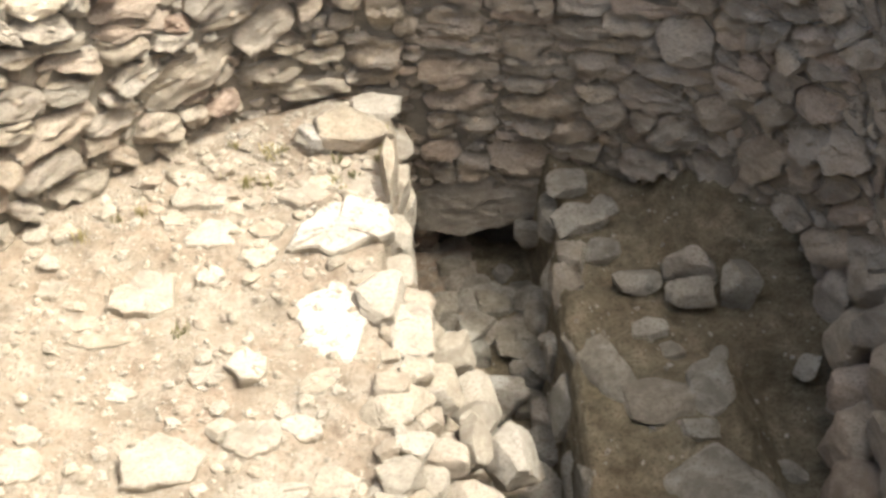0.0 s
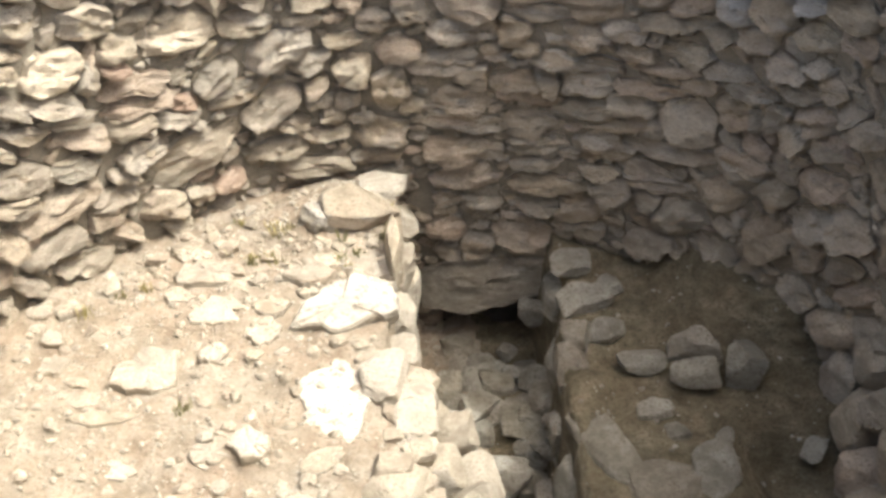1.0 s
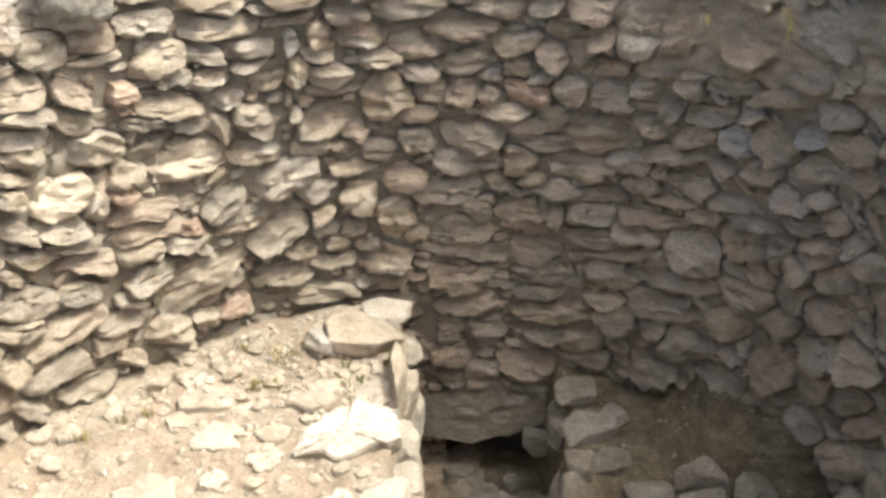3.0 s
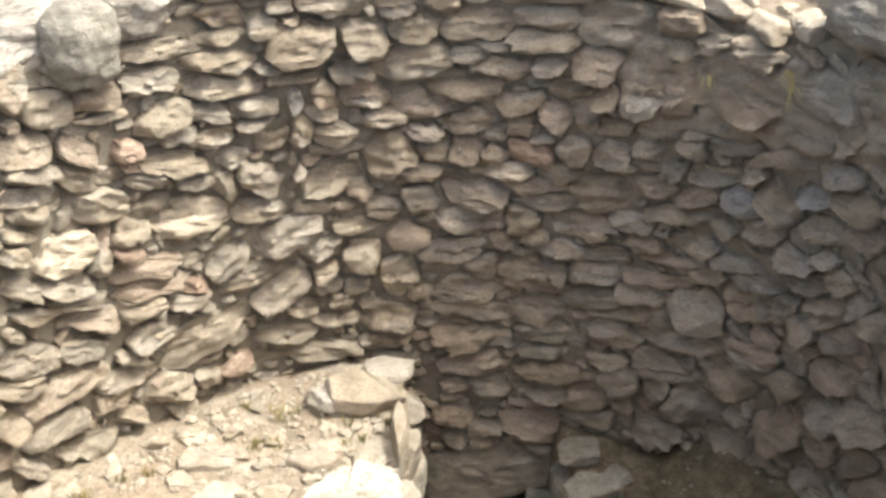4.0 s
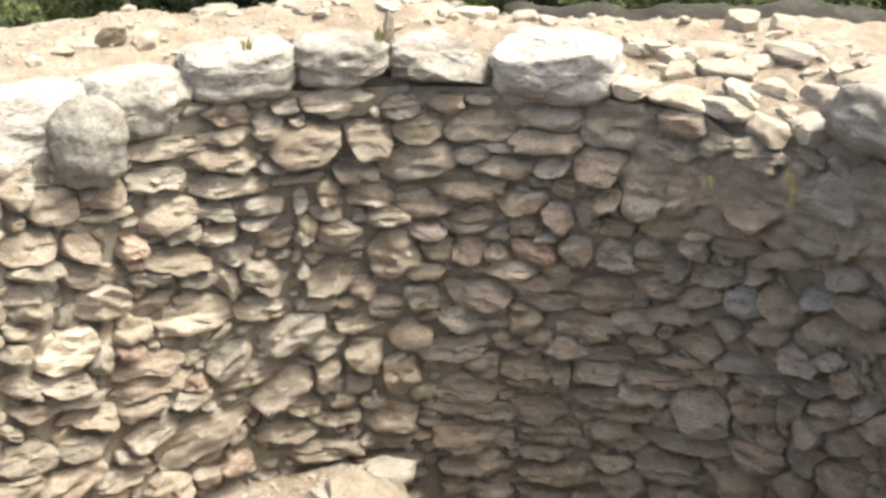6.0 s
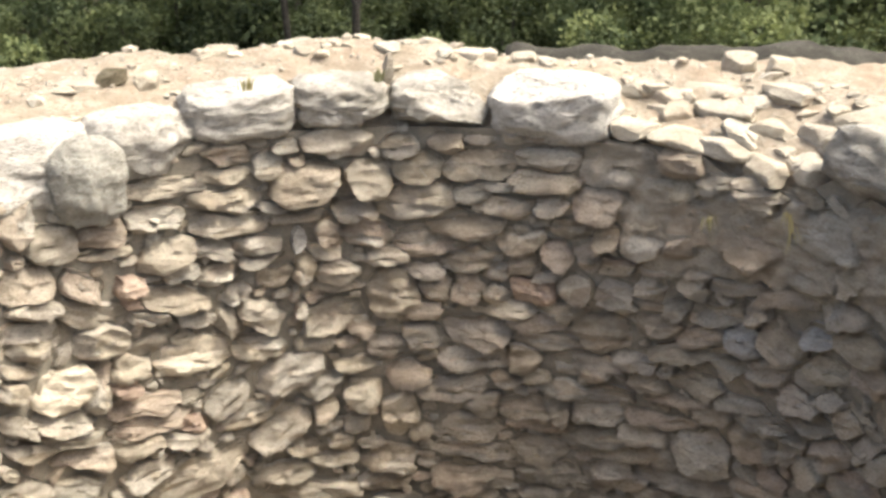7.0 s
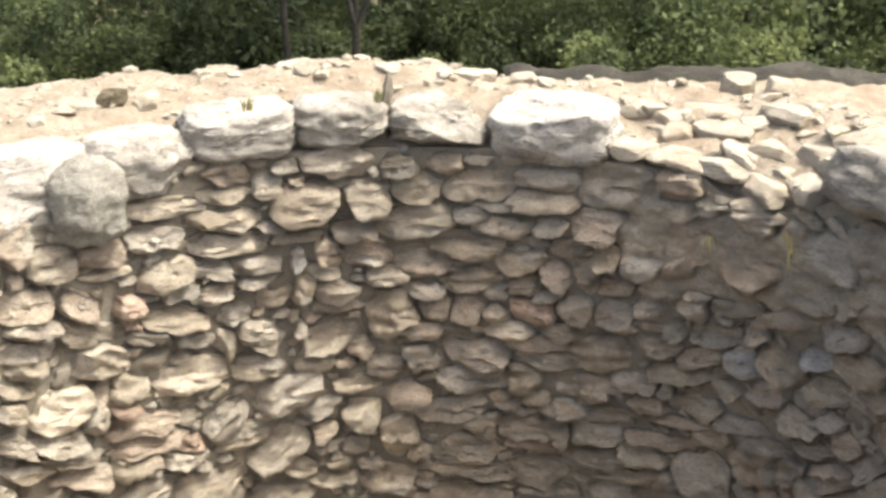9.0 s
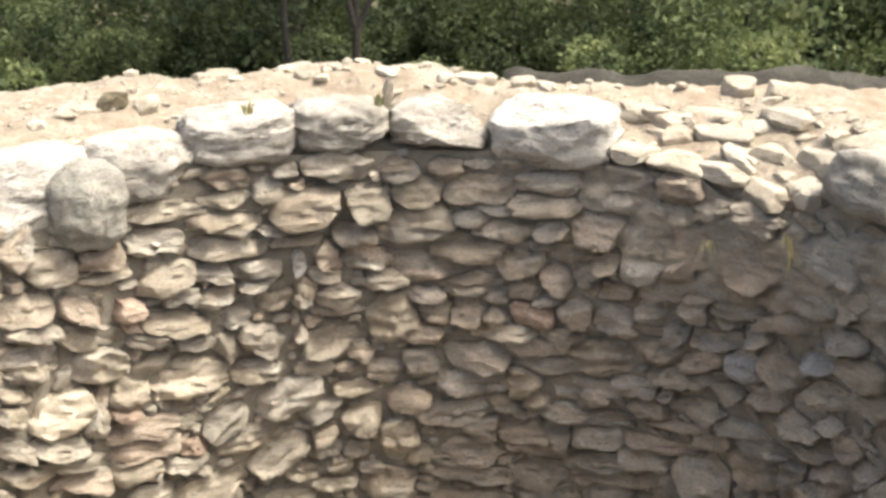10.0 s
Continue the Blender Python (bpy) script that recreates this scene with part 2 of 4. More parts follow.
lay(-2.25, -0.54, 0.12, 0.08, -18)
lay(-2.21, -0.67, 0.30, 0.22, -9)
lay(-1.77, -0.63, 0.25, 0.06, 3)
lay(-1.11, -0.61, 0.41, 0.12, -3)
lay(-0.86, -0.54, 0.19, 0.05, -6)
lay(-0.74, -0.61, 0.34, 0.06, 0)
lay(-0.41, -0.59, 0.25, 0.13, -3)
lay(-0.07, -0.55, 0.44, 0.18, 8)
lay(0.42, -0.57, 0.31, 0.12, 3)
lay(0.68, -0.54, 0.20, 0.13, 5)
lay(0.81, -0.67, 0.20, 0.09, 7)
lay(1.22, -0.61, 0.28, 0.32, 10)
lay(1.46, -0.58, 0.25, 0.31, 12)
lay(1.79, -0.55, 0.36, 0.27, 5)
lay(2.14, -0.62, 0.33, 0.12, 4)
lay(2.38, -0.57, 0.20, 0.17, 1)
lay(-2.17, -0.81, 0.30, 0.09, -11)
lay(-1.94, -0.76, 0.26, 0.14, -30)
lay(-1.45, -0.71, 0.30, 0.15, 8)
lay(-1.21, -0.73, 0.28, 0.10, -10)
lay(-0.95, -0.75, 0.25, 0.11, 0)
lay(-0.73, -0.75, 0.11, 0.15, -6)
lay(-0.55, -0.71, 0.16, 0.17, -4)
lay(-0.33, -0.74, 0.28, 0.15, -2)
lay(0.01, -0.80, 0.41, 0.15, 3)
lay(0.22, -0.69, 0.38, 0.17, 2)
lay(0.52, -0.76, 0.29, 0.14, 10)
lay(0.73, -0.82, 0.14, 0.15, 7)
lay(0.90, -0.80, 0.13, 0.17, 8)
lay(1.02, -0.68, 0.19, 0.13, 9)
lay(1.33, -0.82, 0.28, 0.12, 7)
lay(1.53, -0.82, 0.19, 0.19, 14)
lay(1.72, -0.81, 0.34, 0.10, 8)
lay(2.02, -0.79, 0.37, 0.09, 9)
lay(2.34, -0.76, 0.24, 0.12, 2)
lay(-2.21, -0.96, 0.34, 0.19, -16)
lay(-1.88, -0.93, 0.42, 0.15, -25)
lay(-1.65, -0.84, 0.19, 0.12, -14)
lay(-1.65, -0.94, 0.14, 0.07, -15)
lay(-1.39, -0.83, 0.21, 0.08, 3)
lay(-1.17, -0.88, 0.31, 0.12, 2)
lay(-0.95, -0.85, 0.31, 0.07, 0)
lay(-0.88, -0.96, 0.22, 0.10, 13)
lay(-0.70, -0.92, 0.13, 0.16, -27)
lay(-0.59, -0.84, 0.19, 0.10, -5)
lay(-0.50, -0.96, 0.25, 0.12, 0)
lay(-0.24, -0.87, 0.22, 0.12, -1)
lay(-0.02, -0.97, 0.22, 0.08, 0)
lay(0.23, -0.90, 0.32, 0.14, 2)
lay(0.40, -0.97, 0.16, 0.09, 4)
lay(0.55, -0.91, 0.18, 0.12, 5)
lay(0.68, -0.96, 0.18, 0.07, 12)
lay(1.06, -0.84, 0.25, 0.10, 10)
lay(1.26, -0.95, 0.19, 0.13, 12)
lay(1.87, -0.91, 0.13, 0.15, 18)
lay(2.21, -0.93, 0.22, 0.12, 12)
lay(2.45, -0.89, 0.27, 0.15, 4)
lay(-2.31, -1.10, 0.22, 0.09, -22)
lay(-1.82, -1.11, 0.36, 0.17, -15)
lay(-1.58, -1.04, 0.26, 0.11, -25)
lay(-1.38, -0.99, 0.38, 0.14, -16)
lay(-1.09, -1.03, 0.14, 0.10, 17)
lay(-0.77, -1.07, 0.08, 0.09, -7)
lay(-0.50, -1.05, 0.26, 0.07, -4)
lay(-0.20, -1.11, 0.32, 0.28, 3)
lay(0.04, -1.06, 0.19, 0.18, 0)
lay(0.19, -1.07, 0.24, 0.15, 2)
lay(0.38, -1.10, 0.15, 0.12, 4)
lay(0.61, -1.06, 0.24, 0.19, 6)
lay(0.83, -1.01, 0.16, 0.17, 8)
lay(1.07, -1.02, 0.27, 0.19, 2)
lay(1.41, -1.03, 0.21, 0.09, 33)
lay(1.66, -0.99, 0.32, 0.13, 11)
lay(1.80, -1.08, 0.22, 0.16, 3)
lay(2.03, -1.04, 0.22, 0.16, -34)
lay(2.30, -1.08, 0.24, 0.13, 4)
lay(2.52, -1.04, 0.20, 0.16, 1)
lay(-2.35, -1.21, 0.13, 0.11, -24)
lay(-1.30, -1.13, 0.28, 0.08, -4)
lay(-1.13, -1.21, 0.18, 0.12, -67)
lay(-0.95, -1.18, 0.26, 0.20, -20)
lay(-0.73, -1.16, 0.10, 0.09, -7)
lay(-0.54, -1.23, 0.35, 0.18, 7)
lay(-0.05, -1.22, 0.29, 0.12, 0)
lay(0.45, -1.19, 0.32, 0.11, 5)
lay(0.66, -1.26, 0.36, 0.08, 2)
lay(0.79, -1.17, 0.26, 0.09, 8)
lay(1.32, -1.15, 0.26, 0.11, 11)
lay(1.51, -1.27, 0.49, 0.09, 11)
lay(1.55, -1.16, 0.26, 0.11, 11)
lay(1.96, -1.22, 0.24, 0.15, 1)
lay(2.35, -1.23, 0.18, 0.11, 6)
lay(-2.35, -1.39, 0.20, 0.13, -25)
lay(-2.08, -1.31, 0.35, 0.25, -17)
lay(-1.88, -1.36, 0.11, 0.28, -20)
lay(-1.75, -1.39, 0.19, 0.13, -9)
lay(-1.71, -1.30, 0.22, 0.17, -8)
lay(-1.35, -1.34, 0.47, 0.19, -1)
lay(-0.98, -1.37, 0.32, 0.13, -5)
lay(-0.64, -1.36, 0.26, 0.16, -6)
lay(-0.38, -1.31, 0.18, 0.11, -14)
lay(-0.04, -1.40, 0.23, 0.15, 0)
lay(0.31, -1.35, 0.36, 0.16, 0)
lay(0.67, -1.37, 0.39, 0.10, 0)
lay(0.99, -1.28, 0.30, 0.19, 11)
lay(1.22, -1.39, 0.32, 0.13, 3)
lay(1.40, -1.39, 0.10, 0.10, 16)
lay(1.74, -1.29, 0.22, 0.10, 9)
lay(2.12, -1.32, 0.27, 0.15, -1)
lay(2.23, -1.41, 0.25, 0.10, 6)
lay(2.45, -1.31, 0.22, 0.13, 8)
lay(2.58, -1.41, 0.20, 0.17, 20)
lay(2.64, -1.41, 0.26, 0.17, 11)
lay(-2.31, -1.55, 0.35, 0.09, -15)
lay(-2.10, -1.47, 0.38, 0.13, -15)
lay(-1.65, -1.54, 0.44, 0.12, -3)
lay(-0.79, -1.54, 0.45, 0.20, 25)
lay(-0.40, -1.55, 0.23, 0.09, -4)
lay(-0.22, -1.45, 0.23, 0.15, -7)
lay(0.24, -1.51, 0.43, 0.15, 3)
lay(0.57, -1.49, 0.23, 0.13, 7)
lay(0.97, -1.48, 0.36, 0.13, 6)
lay(1.30, -1.51, 0.23, 0.11, 2)
lay(1.48, -1.56, 0.33, 0.08, 9)
lay(1.59, -1.44, 0.29, 0.10, 3)
lay(1.84, -1.47, 0.31, 0.10, 1)
lay(1.96, -1.53, 0.31, 0.11, 3)
lay(2.38, -1.52, 0.26, 0.15, 14)
lay(-2.45, -1.63, 0.18, 0.08, -28)
lay(-2.11, -1.58, 0.48, 0.09, -14)
lay(-1.62, -1.67, 0.50, 0.12, -3)
lay(-1.17, -1.65, 0.31, 0.19, 32)
lay(-0.63, -1.65, 0.26, 0.13, 15)
lay(-0.14, -1.62, 0.26, 0.15, 9)
lay(0.18, -1.72, 0.40, 0.15, 2)
lay(0.46, -1.64, 0.17, 0.10, 6)
lay(0.64, -1.60, 0.17, 0.13, 8)
lay(0.94, -1.65, 0.49, 0.12, 1)
lay(1.35, -1.72, 0.46, 0.07, 4)
lay(1.70, -1.60, 0.26, 0.10, 5)
lay(1.94, -1.66, 0.23, 0.18, 14)
lay(2.18, -1.62, 0.22, 0.18, -4)
lay(2.26, -1.63, 0.25, 0.17, -3)
lay(2.54, -1.61, 0.23, 0.12, 11)
lay(-2.39, -1.77, 0.32, 0.18, -15)
lay(-2.00, -1.73, 0.36, 0.11, -14)
lay(-1.73, -1.77, 0.29, 0.14, -5)
lay(-1.42, -1.83, 0.23, 0.10, -9)
lay(-1.38, -1.75, 0.15, 0.10, -8)
lay(-1.05, -1.78, 0.41, 0.13, 9)
lay(-0.62, -1.83, 0.15, 0.10, 9)
lay(-0.39, -1.74, 0.23, 0.17, 18)
lay(0.35, -1.82, 0.22, 0.17, 5)
lay(0.58, -1.83, 0.24, 0.16, 8)
lay(0.77, -1.78, 0.17, 0.17, 10)
lay(1.01, -1.75, 0.30, 0.15, 7)
lay(1.31, -1.84, 0.32, 0.15, 8)
lay(1.63, -1.86, 0.32, 0.28, 0)
lay(2.30, -1.83, 0.26, 0.17, 4)
lay(2.50, -1.83, 0.32, 0.17, 1)
lay(-2.44, -1.91, 0.33, 0.12, -12)
lay(-2.08, -1.88, 0.37, 0.12, -16)
lay(-1.64, -1.98, 0.34, 0.15, 0)
lay(-0.89, -1.91, 0.36, 0.23, 29)
lay(-0.59, -1.93, 0.17, 0.09, -7)
lay(-0.42, -1.94, 0.17, 0.11, -5)
lay(-0.17, -1.88, 0.25, 0.27, -1)
lay(-0.05, -2.00, 0.13, 0.12, 0)
lay(0.25, -1.99, 0.41, 0.16, 7)
lay(0.67, -1.93, 0.37, 0.08, 9)
lay(1.02, -1.94, 0.41, 0.13, 8)
lay(1.13, -2.02, 0.44, 0.07, 10)
lay(1.38, -1.94, 0.21, 0.13, 18)
lay(1.40, -1.95, 0.21, 0.14, 18)
lay(2.00, -1.99, 0.32, 0.22, -5)
lay(2.74, -1.98, 0.29, 0.21, 22)
lay(-2.58, -2.09, 0.15, 0.18, -33)
lay(-2.25, -2.06, 0.55, 0.18, 7)
lay(-1.81, -2.06, 0.19, 0.09, -14)
lay(-1.38, -2.08, 0.60, 0.25, 16)
lay(-0.75, -2.05, 0.24, 0.11, -9)
lay(-0.56, -2.16, 0.30, 0.08, 1)
lay(-0.51, -2.03, 0.14, 0.11, -6)
lay(-0.33, -2.07, 0.18, 0.08, 7)
lay(-0.22, -2.17, 0.37, 0.19, 2)
lay(0.25, -2.14, 0.54, 0.09, 0)
lay(0.66, -2.12, 0.31, 0.19, 9)
lay(1.55, -2.06, 0.58, 0.10, 8)
lay(2.23, -2.04, 0.19, 0.19, -1)
lay(2.51, -2.07, 0.31, 0.16, 14)
lay(-2.28, -2.28, 0.39, 0.15, -6)
lay(-1.93, -2.28, 0.25, 0.16, 6)
lay(-1.85, -2.19, 0.36, 0.13, -1)
lay(-0.85, -2.21, 0.41, 0.14, 1)
lay(0.72, -2.24, 0.39, 0.18, 10)
lay(1.15, -2.18, 0.32, 0.20, 10)
lay(1.45, -2.30, 0.38, 0.19, 4)
lay(1.89, -2.21, 0.30, 0.18, 25)
lay(2.24, -2.32, 0.32, 0.24, 30)
lay(2.50, -2.29, 0.28, 0.17, 16)
lay(2.72, -2.26, 0.29, 0.19, 19)
lay(2.87, -2.30, 0.30, 0.15, 38)
lay(-2.53, -2.41, 0.26, 0.11, -49)
lay(-1.85, -2.44, 0.19, 0.12, -27)
lay(-1.59, -2.37, 0.28, 0.20, 5)
lay(-1.39, -2.38, 0.20, 0.14, -3)
lay(-1.18, -2.36, 0.23, 0.14, 18)
lay(-0.69, -2.36, 0.56, 0.11, -6)
lay(-0.26, -2.34, 0.38, 0.17, 0)
lay(0.26, -2.33, 0.42, 0.19, 9)
lay(0.70, -2.37, 0.32, 0.09, 10)
lay(1.15, -2.36, 0.25, 0.10, 5)
lay(1.23, -2.47, 0.25, 0.23, 28)
lay(1.44, -2.46, 0.23, 0.16, -13)
lay(3.07, -2.43, 0.29, 0.20, 26)
lay(-2.15, -2.50, 0.41, 0.16, -11)
lay(-1.55, -2.53, 0.20, 0.12, -1)
lay(-0.18, -2.51, 0.34, 0.13, -2)
lay(0.30, -2.53, 0.40, 0.18, 14)
lay(0.82, -2.51, 0.47, 0.13, 9)
lay(1.65, -2.50, 0.35, 0.21, 24)
lay(2.46, -2.59, 0.25, 0.22, -6)
lay(2.79, -2.59, 0.34, 0.18, 22)
lay(0.16, -2.70, 0.18, 0.11, 2)
lay(0.39, -2.69, 0.25, 0.22, 6)
lay(0.75, -2.66, 0.36, 0.16, 0)
lay(1.00, -2.64, 0.33, 0.23, 15)
lay(1.26, -2.67, 0.22, 0.15, -55)
lay(1.47, -2.74, 0.30, 0.19, 18)
lay(1.95, -2.64, 0.36, 0.22, -32)
lay(2.24, -2.68, 0.31, 0.25, -11)
lay(0.16, -2.80, 0.18, 0.09, 2)
lay(1.03, -2.80, 0.33, 0.14, 5)
lay(3.02, -2.85, 0.28, 0.37, -20)
lay(0.16, -2.94, 0.26, 0.19, 2)
lay(0.69, -2.97, 0.40, 0.24, 0)
lay(3.28, -2.94, 0.25, 0.32, -11)
lay(0.20, -3.12, 0.22, 0.15, 3)
lay(0.38, -3.09, 0.22, 0.26, 6)
lay(0.94, -3.20, 0.19, 0.22, 16)
lay(1.09, -3.11, 0.19, 0.24, 18)
lay(0.40, -3.37, 0.81, 0.33, 14)
lay(3.32, -3.27, 0.42, 0.22, 48)
lay(3.53, -3.39, 0.39, 0.18, 51)
lay(3.52, -3.76, 0.67, 0.23, 70)

LAID = len(laid)
CELL = 0.009
U0, U1, Z0, Z1 = -3.1, -3.1 + 2 * math.pi * RADIUS, -4.0, 0.65
NU, NZ = int((U1 - U0) / CELL), int((Z1 - Z0) / CELL)
best = np.full((NZ, NU), 9.0)
owner = np.full((NZ, NU), -1, dtype=int)


def blurred(reach):
    """A smooth random field over the wall's face, of unit size."""
    f = rng.normal(size=(NZ, NU))
    for axis in (0, 1):
        for _ in range(2):
            c = np.cumsum(np.concatenate([np.take(f, range(-reach, 0), axis), f, np.take(f, range(0, reach), axis)], axis), axis)
            n = f.shape[axis]
            f = np.take(c, range(2 * reach, 2 * reach + n), axis) - np.take(c, range(0, n), axis)
    return f / f.std()


WARP_U = 0.014 * blurred(6) + 0.005 * blurred(2)
WARP_Z = 0.010 * blurred(6) + 0.004 * blurred(2)


def claim(k):
    """Each spot of the wall's face goes to the stone whose outline lies nearest round it."""
    u, z, w, h, a = laid[k]
    reach = 0.78 * max(w, h) + 0.02
    i0, i1 = max(0, int((u - reach - U0) / CELL)), min(NU, int((u + reach - U0) / CELL) + 1)
    j0, j1 = max(0, int((z - reach - Z0) / CELL)), min(NZ, int((z + reach - Z0) / CELL) + 1)
    if i1 <= i0 or j1 <= j0:
        return
    x = U0 + (np.arange(i0, i1) + 0.5) * CELL - u
    y = Z0 + (np.arange(j0, j1) + 0.5) * CELL - z
    x, y = np.meshgrid(x, y)
    x, y = x + WARP_U[j0:j1, i0:i1], y + WARP_Z[j0:j1, i0:i1]
    p, q = x * math.cos(a) + y * math.sin(a), -x * math.sin(a) + y * math.cos(a)
    rs = np.random.default_rng(k)
    d = np.zeros_like(p)
    for e in range(8):
        c = e * math.pi / 4 + rs.normal(0, 0.16)
        far = rs.uniform(0.9, 1.0) if e % 2 == 0 else rs.uniform(0.86, 1.16)
        d = np.maximum(d, (math.cos(c) * p / (w / 2) + math.sin(c) * q / (h / 2)) / far)
    sub, own = best[j0:j1, i0:i1], owner[j0:j1, i0:i1]
    m = (d < sub) & (d < (1.2 if u > -0.1 else 1.07))
    sub[m], own[m] = d[m], k


for k in range(LAID):
    claim(k)
# plainer courses round the rest of the pit
z = -3.3
while z < 0.45:
    h = rng.uniform(0.11, 0.19)
    u = 3.72 + rng.uniform(0, 0.2)
    while u < 12.4:
        w = rng.uniform(0.2, 0.48)
        if z + h / 2 < rim_height(u / RADIUS):
            laid.append((u + w / 2, z + rng.normal(0, 0.015), w, h * rng.uniform(0.85, 1.1), rng.normal(0, 0.06)))
            claim(len(laid) - 1)
        u += w
    z += h
COURSED = len(laid)
# small stones wedged into what is left between the large ones
for size, tries in ((0.17, 1500), (0.12, 3000), (0.08, 5000)):
    for _ in range(tries):
        u, z = rng.uniform(U0, 3.7), rng.uniform(Z0, 0.0)
        if z > rim_height(u / RADIUS) - 0.02 or (z < -3.48 and HOLE[0] < u / RADIUS < HOLE[1]):
            continue
        i, j = int((u - U0) / CELL), int((z - Z0) / CELL)
        w = size * rng.uniform(0.8, 1.3)
        h = w * rng.uniform(0.35, 0.6)
        di, dj = int(0.42 * w / CELL), int(0.42 * h / CELL)
        if best[max(0, j - dj):j + dj + 1, max(0, i - di):i + di + 1].min() > 1.02:
            slope = -12 * u if abs(u) > 0.3 else 0
            laid.append((u, z, w, h, math.radians(rng.normal(slope, 10))))
            claim(len(laid) - 1)

NT = 34
RINGS = ((1.0, -0.10, 0), (1.0, 0.5, 0), (0.975, 0.86, 1), (0.91, 1.0, 1), (0.76, 1.0, 1), (0.58, 1.0, 1), (0.38, 1.0, 1), (0.18, 1.0, 1))


def wall_stone(k):
    """The mesh of one stone: an uneven outline, rounded arrises and a rough face."""
    u, z, w, h, a = laid[k]
    r = np.zeros(NT)
    for t in range(NT):
        p, q = 0.5 * w * math.cos(2 * math.pi * t / NT), 0.5 * h * math.sin(2 * math.pi * t / NT)
        dx, dy = p * math.cos(a) - q * math.sin(a), p * math.sin(a) + q * math.cos(a)
        f = 0.3
        while f < 1.5:
            i, j = int((u + f * dx - U0) / CELL), int((z + f * dy - Z0) / CELL)
            if not (0 <= i < NU and 0 <= j < NZ) or owner[j, i] != k:
                break
            f += 0.03
        r[t] = max(0.3, f - 0.005 / max(0.02, math.hypot(dx, dy)))
    r = 0.06 * np.roll(r, 1) + 0.88 * r + 0.06 * np.roll(r, -1)
    big = min(1.0, h / 0.14)
    proud = (0.045 + 0.06 * rng.random()) * (0.45 + 0.55 * big) * (0.5 if k >= COURSED else 1.0) * (0.72 if u > 0 else 1.0)
    tx, ty = rng.normal(0, 0.10), rng.normal(-0.12 - 0.12 * step(0.8, 2.0, u), 0.20)
    ledges = [(rng.uniform(-0.3, 0.42) * h, rng.uniform(0.008, 0.028), rng.normal(0, 0.12)) for _ in range(2 if w < 0.7 else 0)]
    cuts = [(rng.uniform(0, 2 * math.pi), rng.uniform(0.4, 1.4), rng.uniform(0.4, 0.88)) for _ in range(4)]
    vs, fs = [], []
    for f, d, rough in RINGS:
        for t in range(NT):
            p, q = 0.5 * w * math.cos(2 * math.pi * t / NT) * r[t] * f, 0.5 * h * math.sin(2 * math.pi * t / NT) * r[t] * f
            dx, dy = p * math.cos(a) - q * math.sin(a), p * math.sin(a) + q * math.cos(a)
            out = proud * d if d < 0 else proud * d + rough * d * (tx * dx + ty * dy)
            if d < 0:
                out = -0.09
            if d > 0:
                d = max(d, 0.8)
                for c, slope, off in cuts:
                    out -= slope * d * max(0.0, math.cos(c) * p + math.sin(c) * q - off * 0.5 * math.hypot(w * math.cos(c), h * math.sin(c)))
                out = max(out, 0.004)
                if not rough:
                    out = min(out, 0.45 * proud) - 0.012
            if rough:
                out += 0.026 * big * fbm(6 * p, 16 * q, k) + 0.010 * fbm(16 * p, 40 * q, k)
                # bedding planes: the upper part stands back by a small ledge
                for q0, back, dip in ledges:
                    out -= back * big * step(q0 - 0.006, q0 + 0.006, q + dip * p + 0.012 * fbm(7 * p, 3, k))
            vs.append(on_wall(u + dx, z + dy, out))
    vs.append(on_wall(u, z, proud + 0.02 * big * fbm(9 * u, 9 * z, k)))
    for j in range(len(RINGS) - 1):
        for t in range(NT):
            n = (t + 1) % NT
            fs.append((j * NT + t, j * NT + n, (j + 1) * NT + n, (j + 1) * NT + t))
    c, j = len(vs) - 1, (len(RINGS) - 1) * NT
    fs += [(j + t, j + (t + 1) % NT, c) for t in range(NT)]
    return vs, fs


# stones whose colour stands out: reddish, blue-grey and pale ones
REDDISH = stone_material("reddish limestone", (0.29, 0.215, 0.165), (0.43, 0.33, 0.26), (0.54, 0.44, 0.355), stain=(0.27, 0.20, 0.155), bump=0.9)
BLUE_GREY = stone_material("blue-grey limestone", (0.27, 0.25, 0.225), (0.39, 0.37, 0.337), (0.51, 0.488, 0.447), stain=(0.25, 0.232, 0.205), bump=0.9)
PALE = stone_material("pale limestone", (0.42, 0.365, 0.28), (0.60, 0.53, 0.42), (0.70, 0.63, 0.51), stain=(0.40, 0.345, 0.26), bump=0.9)
tone = {}
for u, z, m in ((-1.18, -2.36, REDDISH), (-1.75, -1.39, REDDISH), (-1.65, -0.94, REDDISH), (-1.38, -1.75, REDDISH), (-1.65, -0.84, REDDISH), (0.59, -1.06, REDDISH), (-0.73, -0.75, BLUE_GREY), (1.80, -1.08, BLUE_GREY), (2.21, -0.93, BLUE_GREY), (0.45, -1.19, PALE), (-2.08, -1.31, PALE), (-1.35, -1.34, PALE), (-1.77, -0.63, PALE), (-0.59, -0.84, PALE), (-0.40, -1.55, PALE), (-0.17, -1.88, PALE)):
    tone[min(range(LAID), key=lambda k: (laid[k][0] - u) ** 2 + (laid[k][1] - z) ** 2)] = m

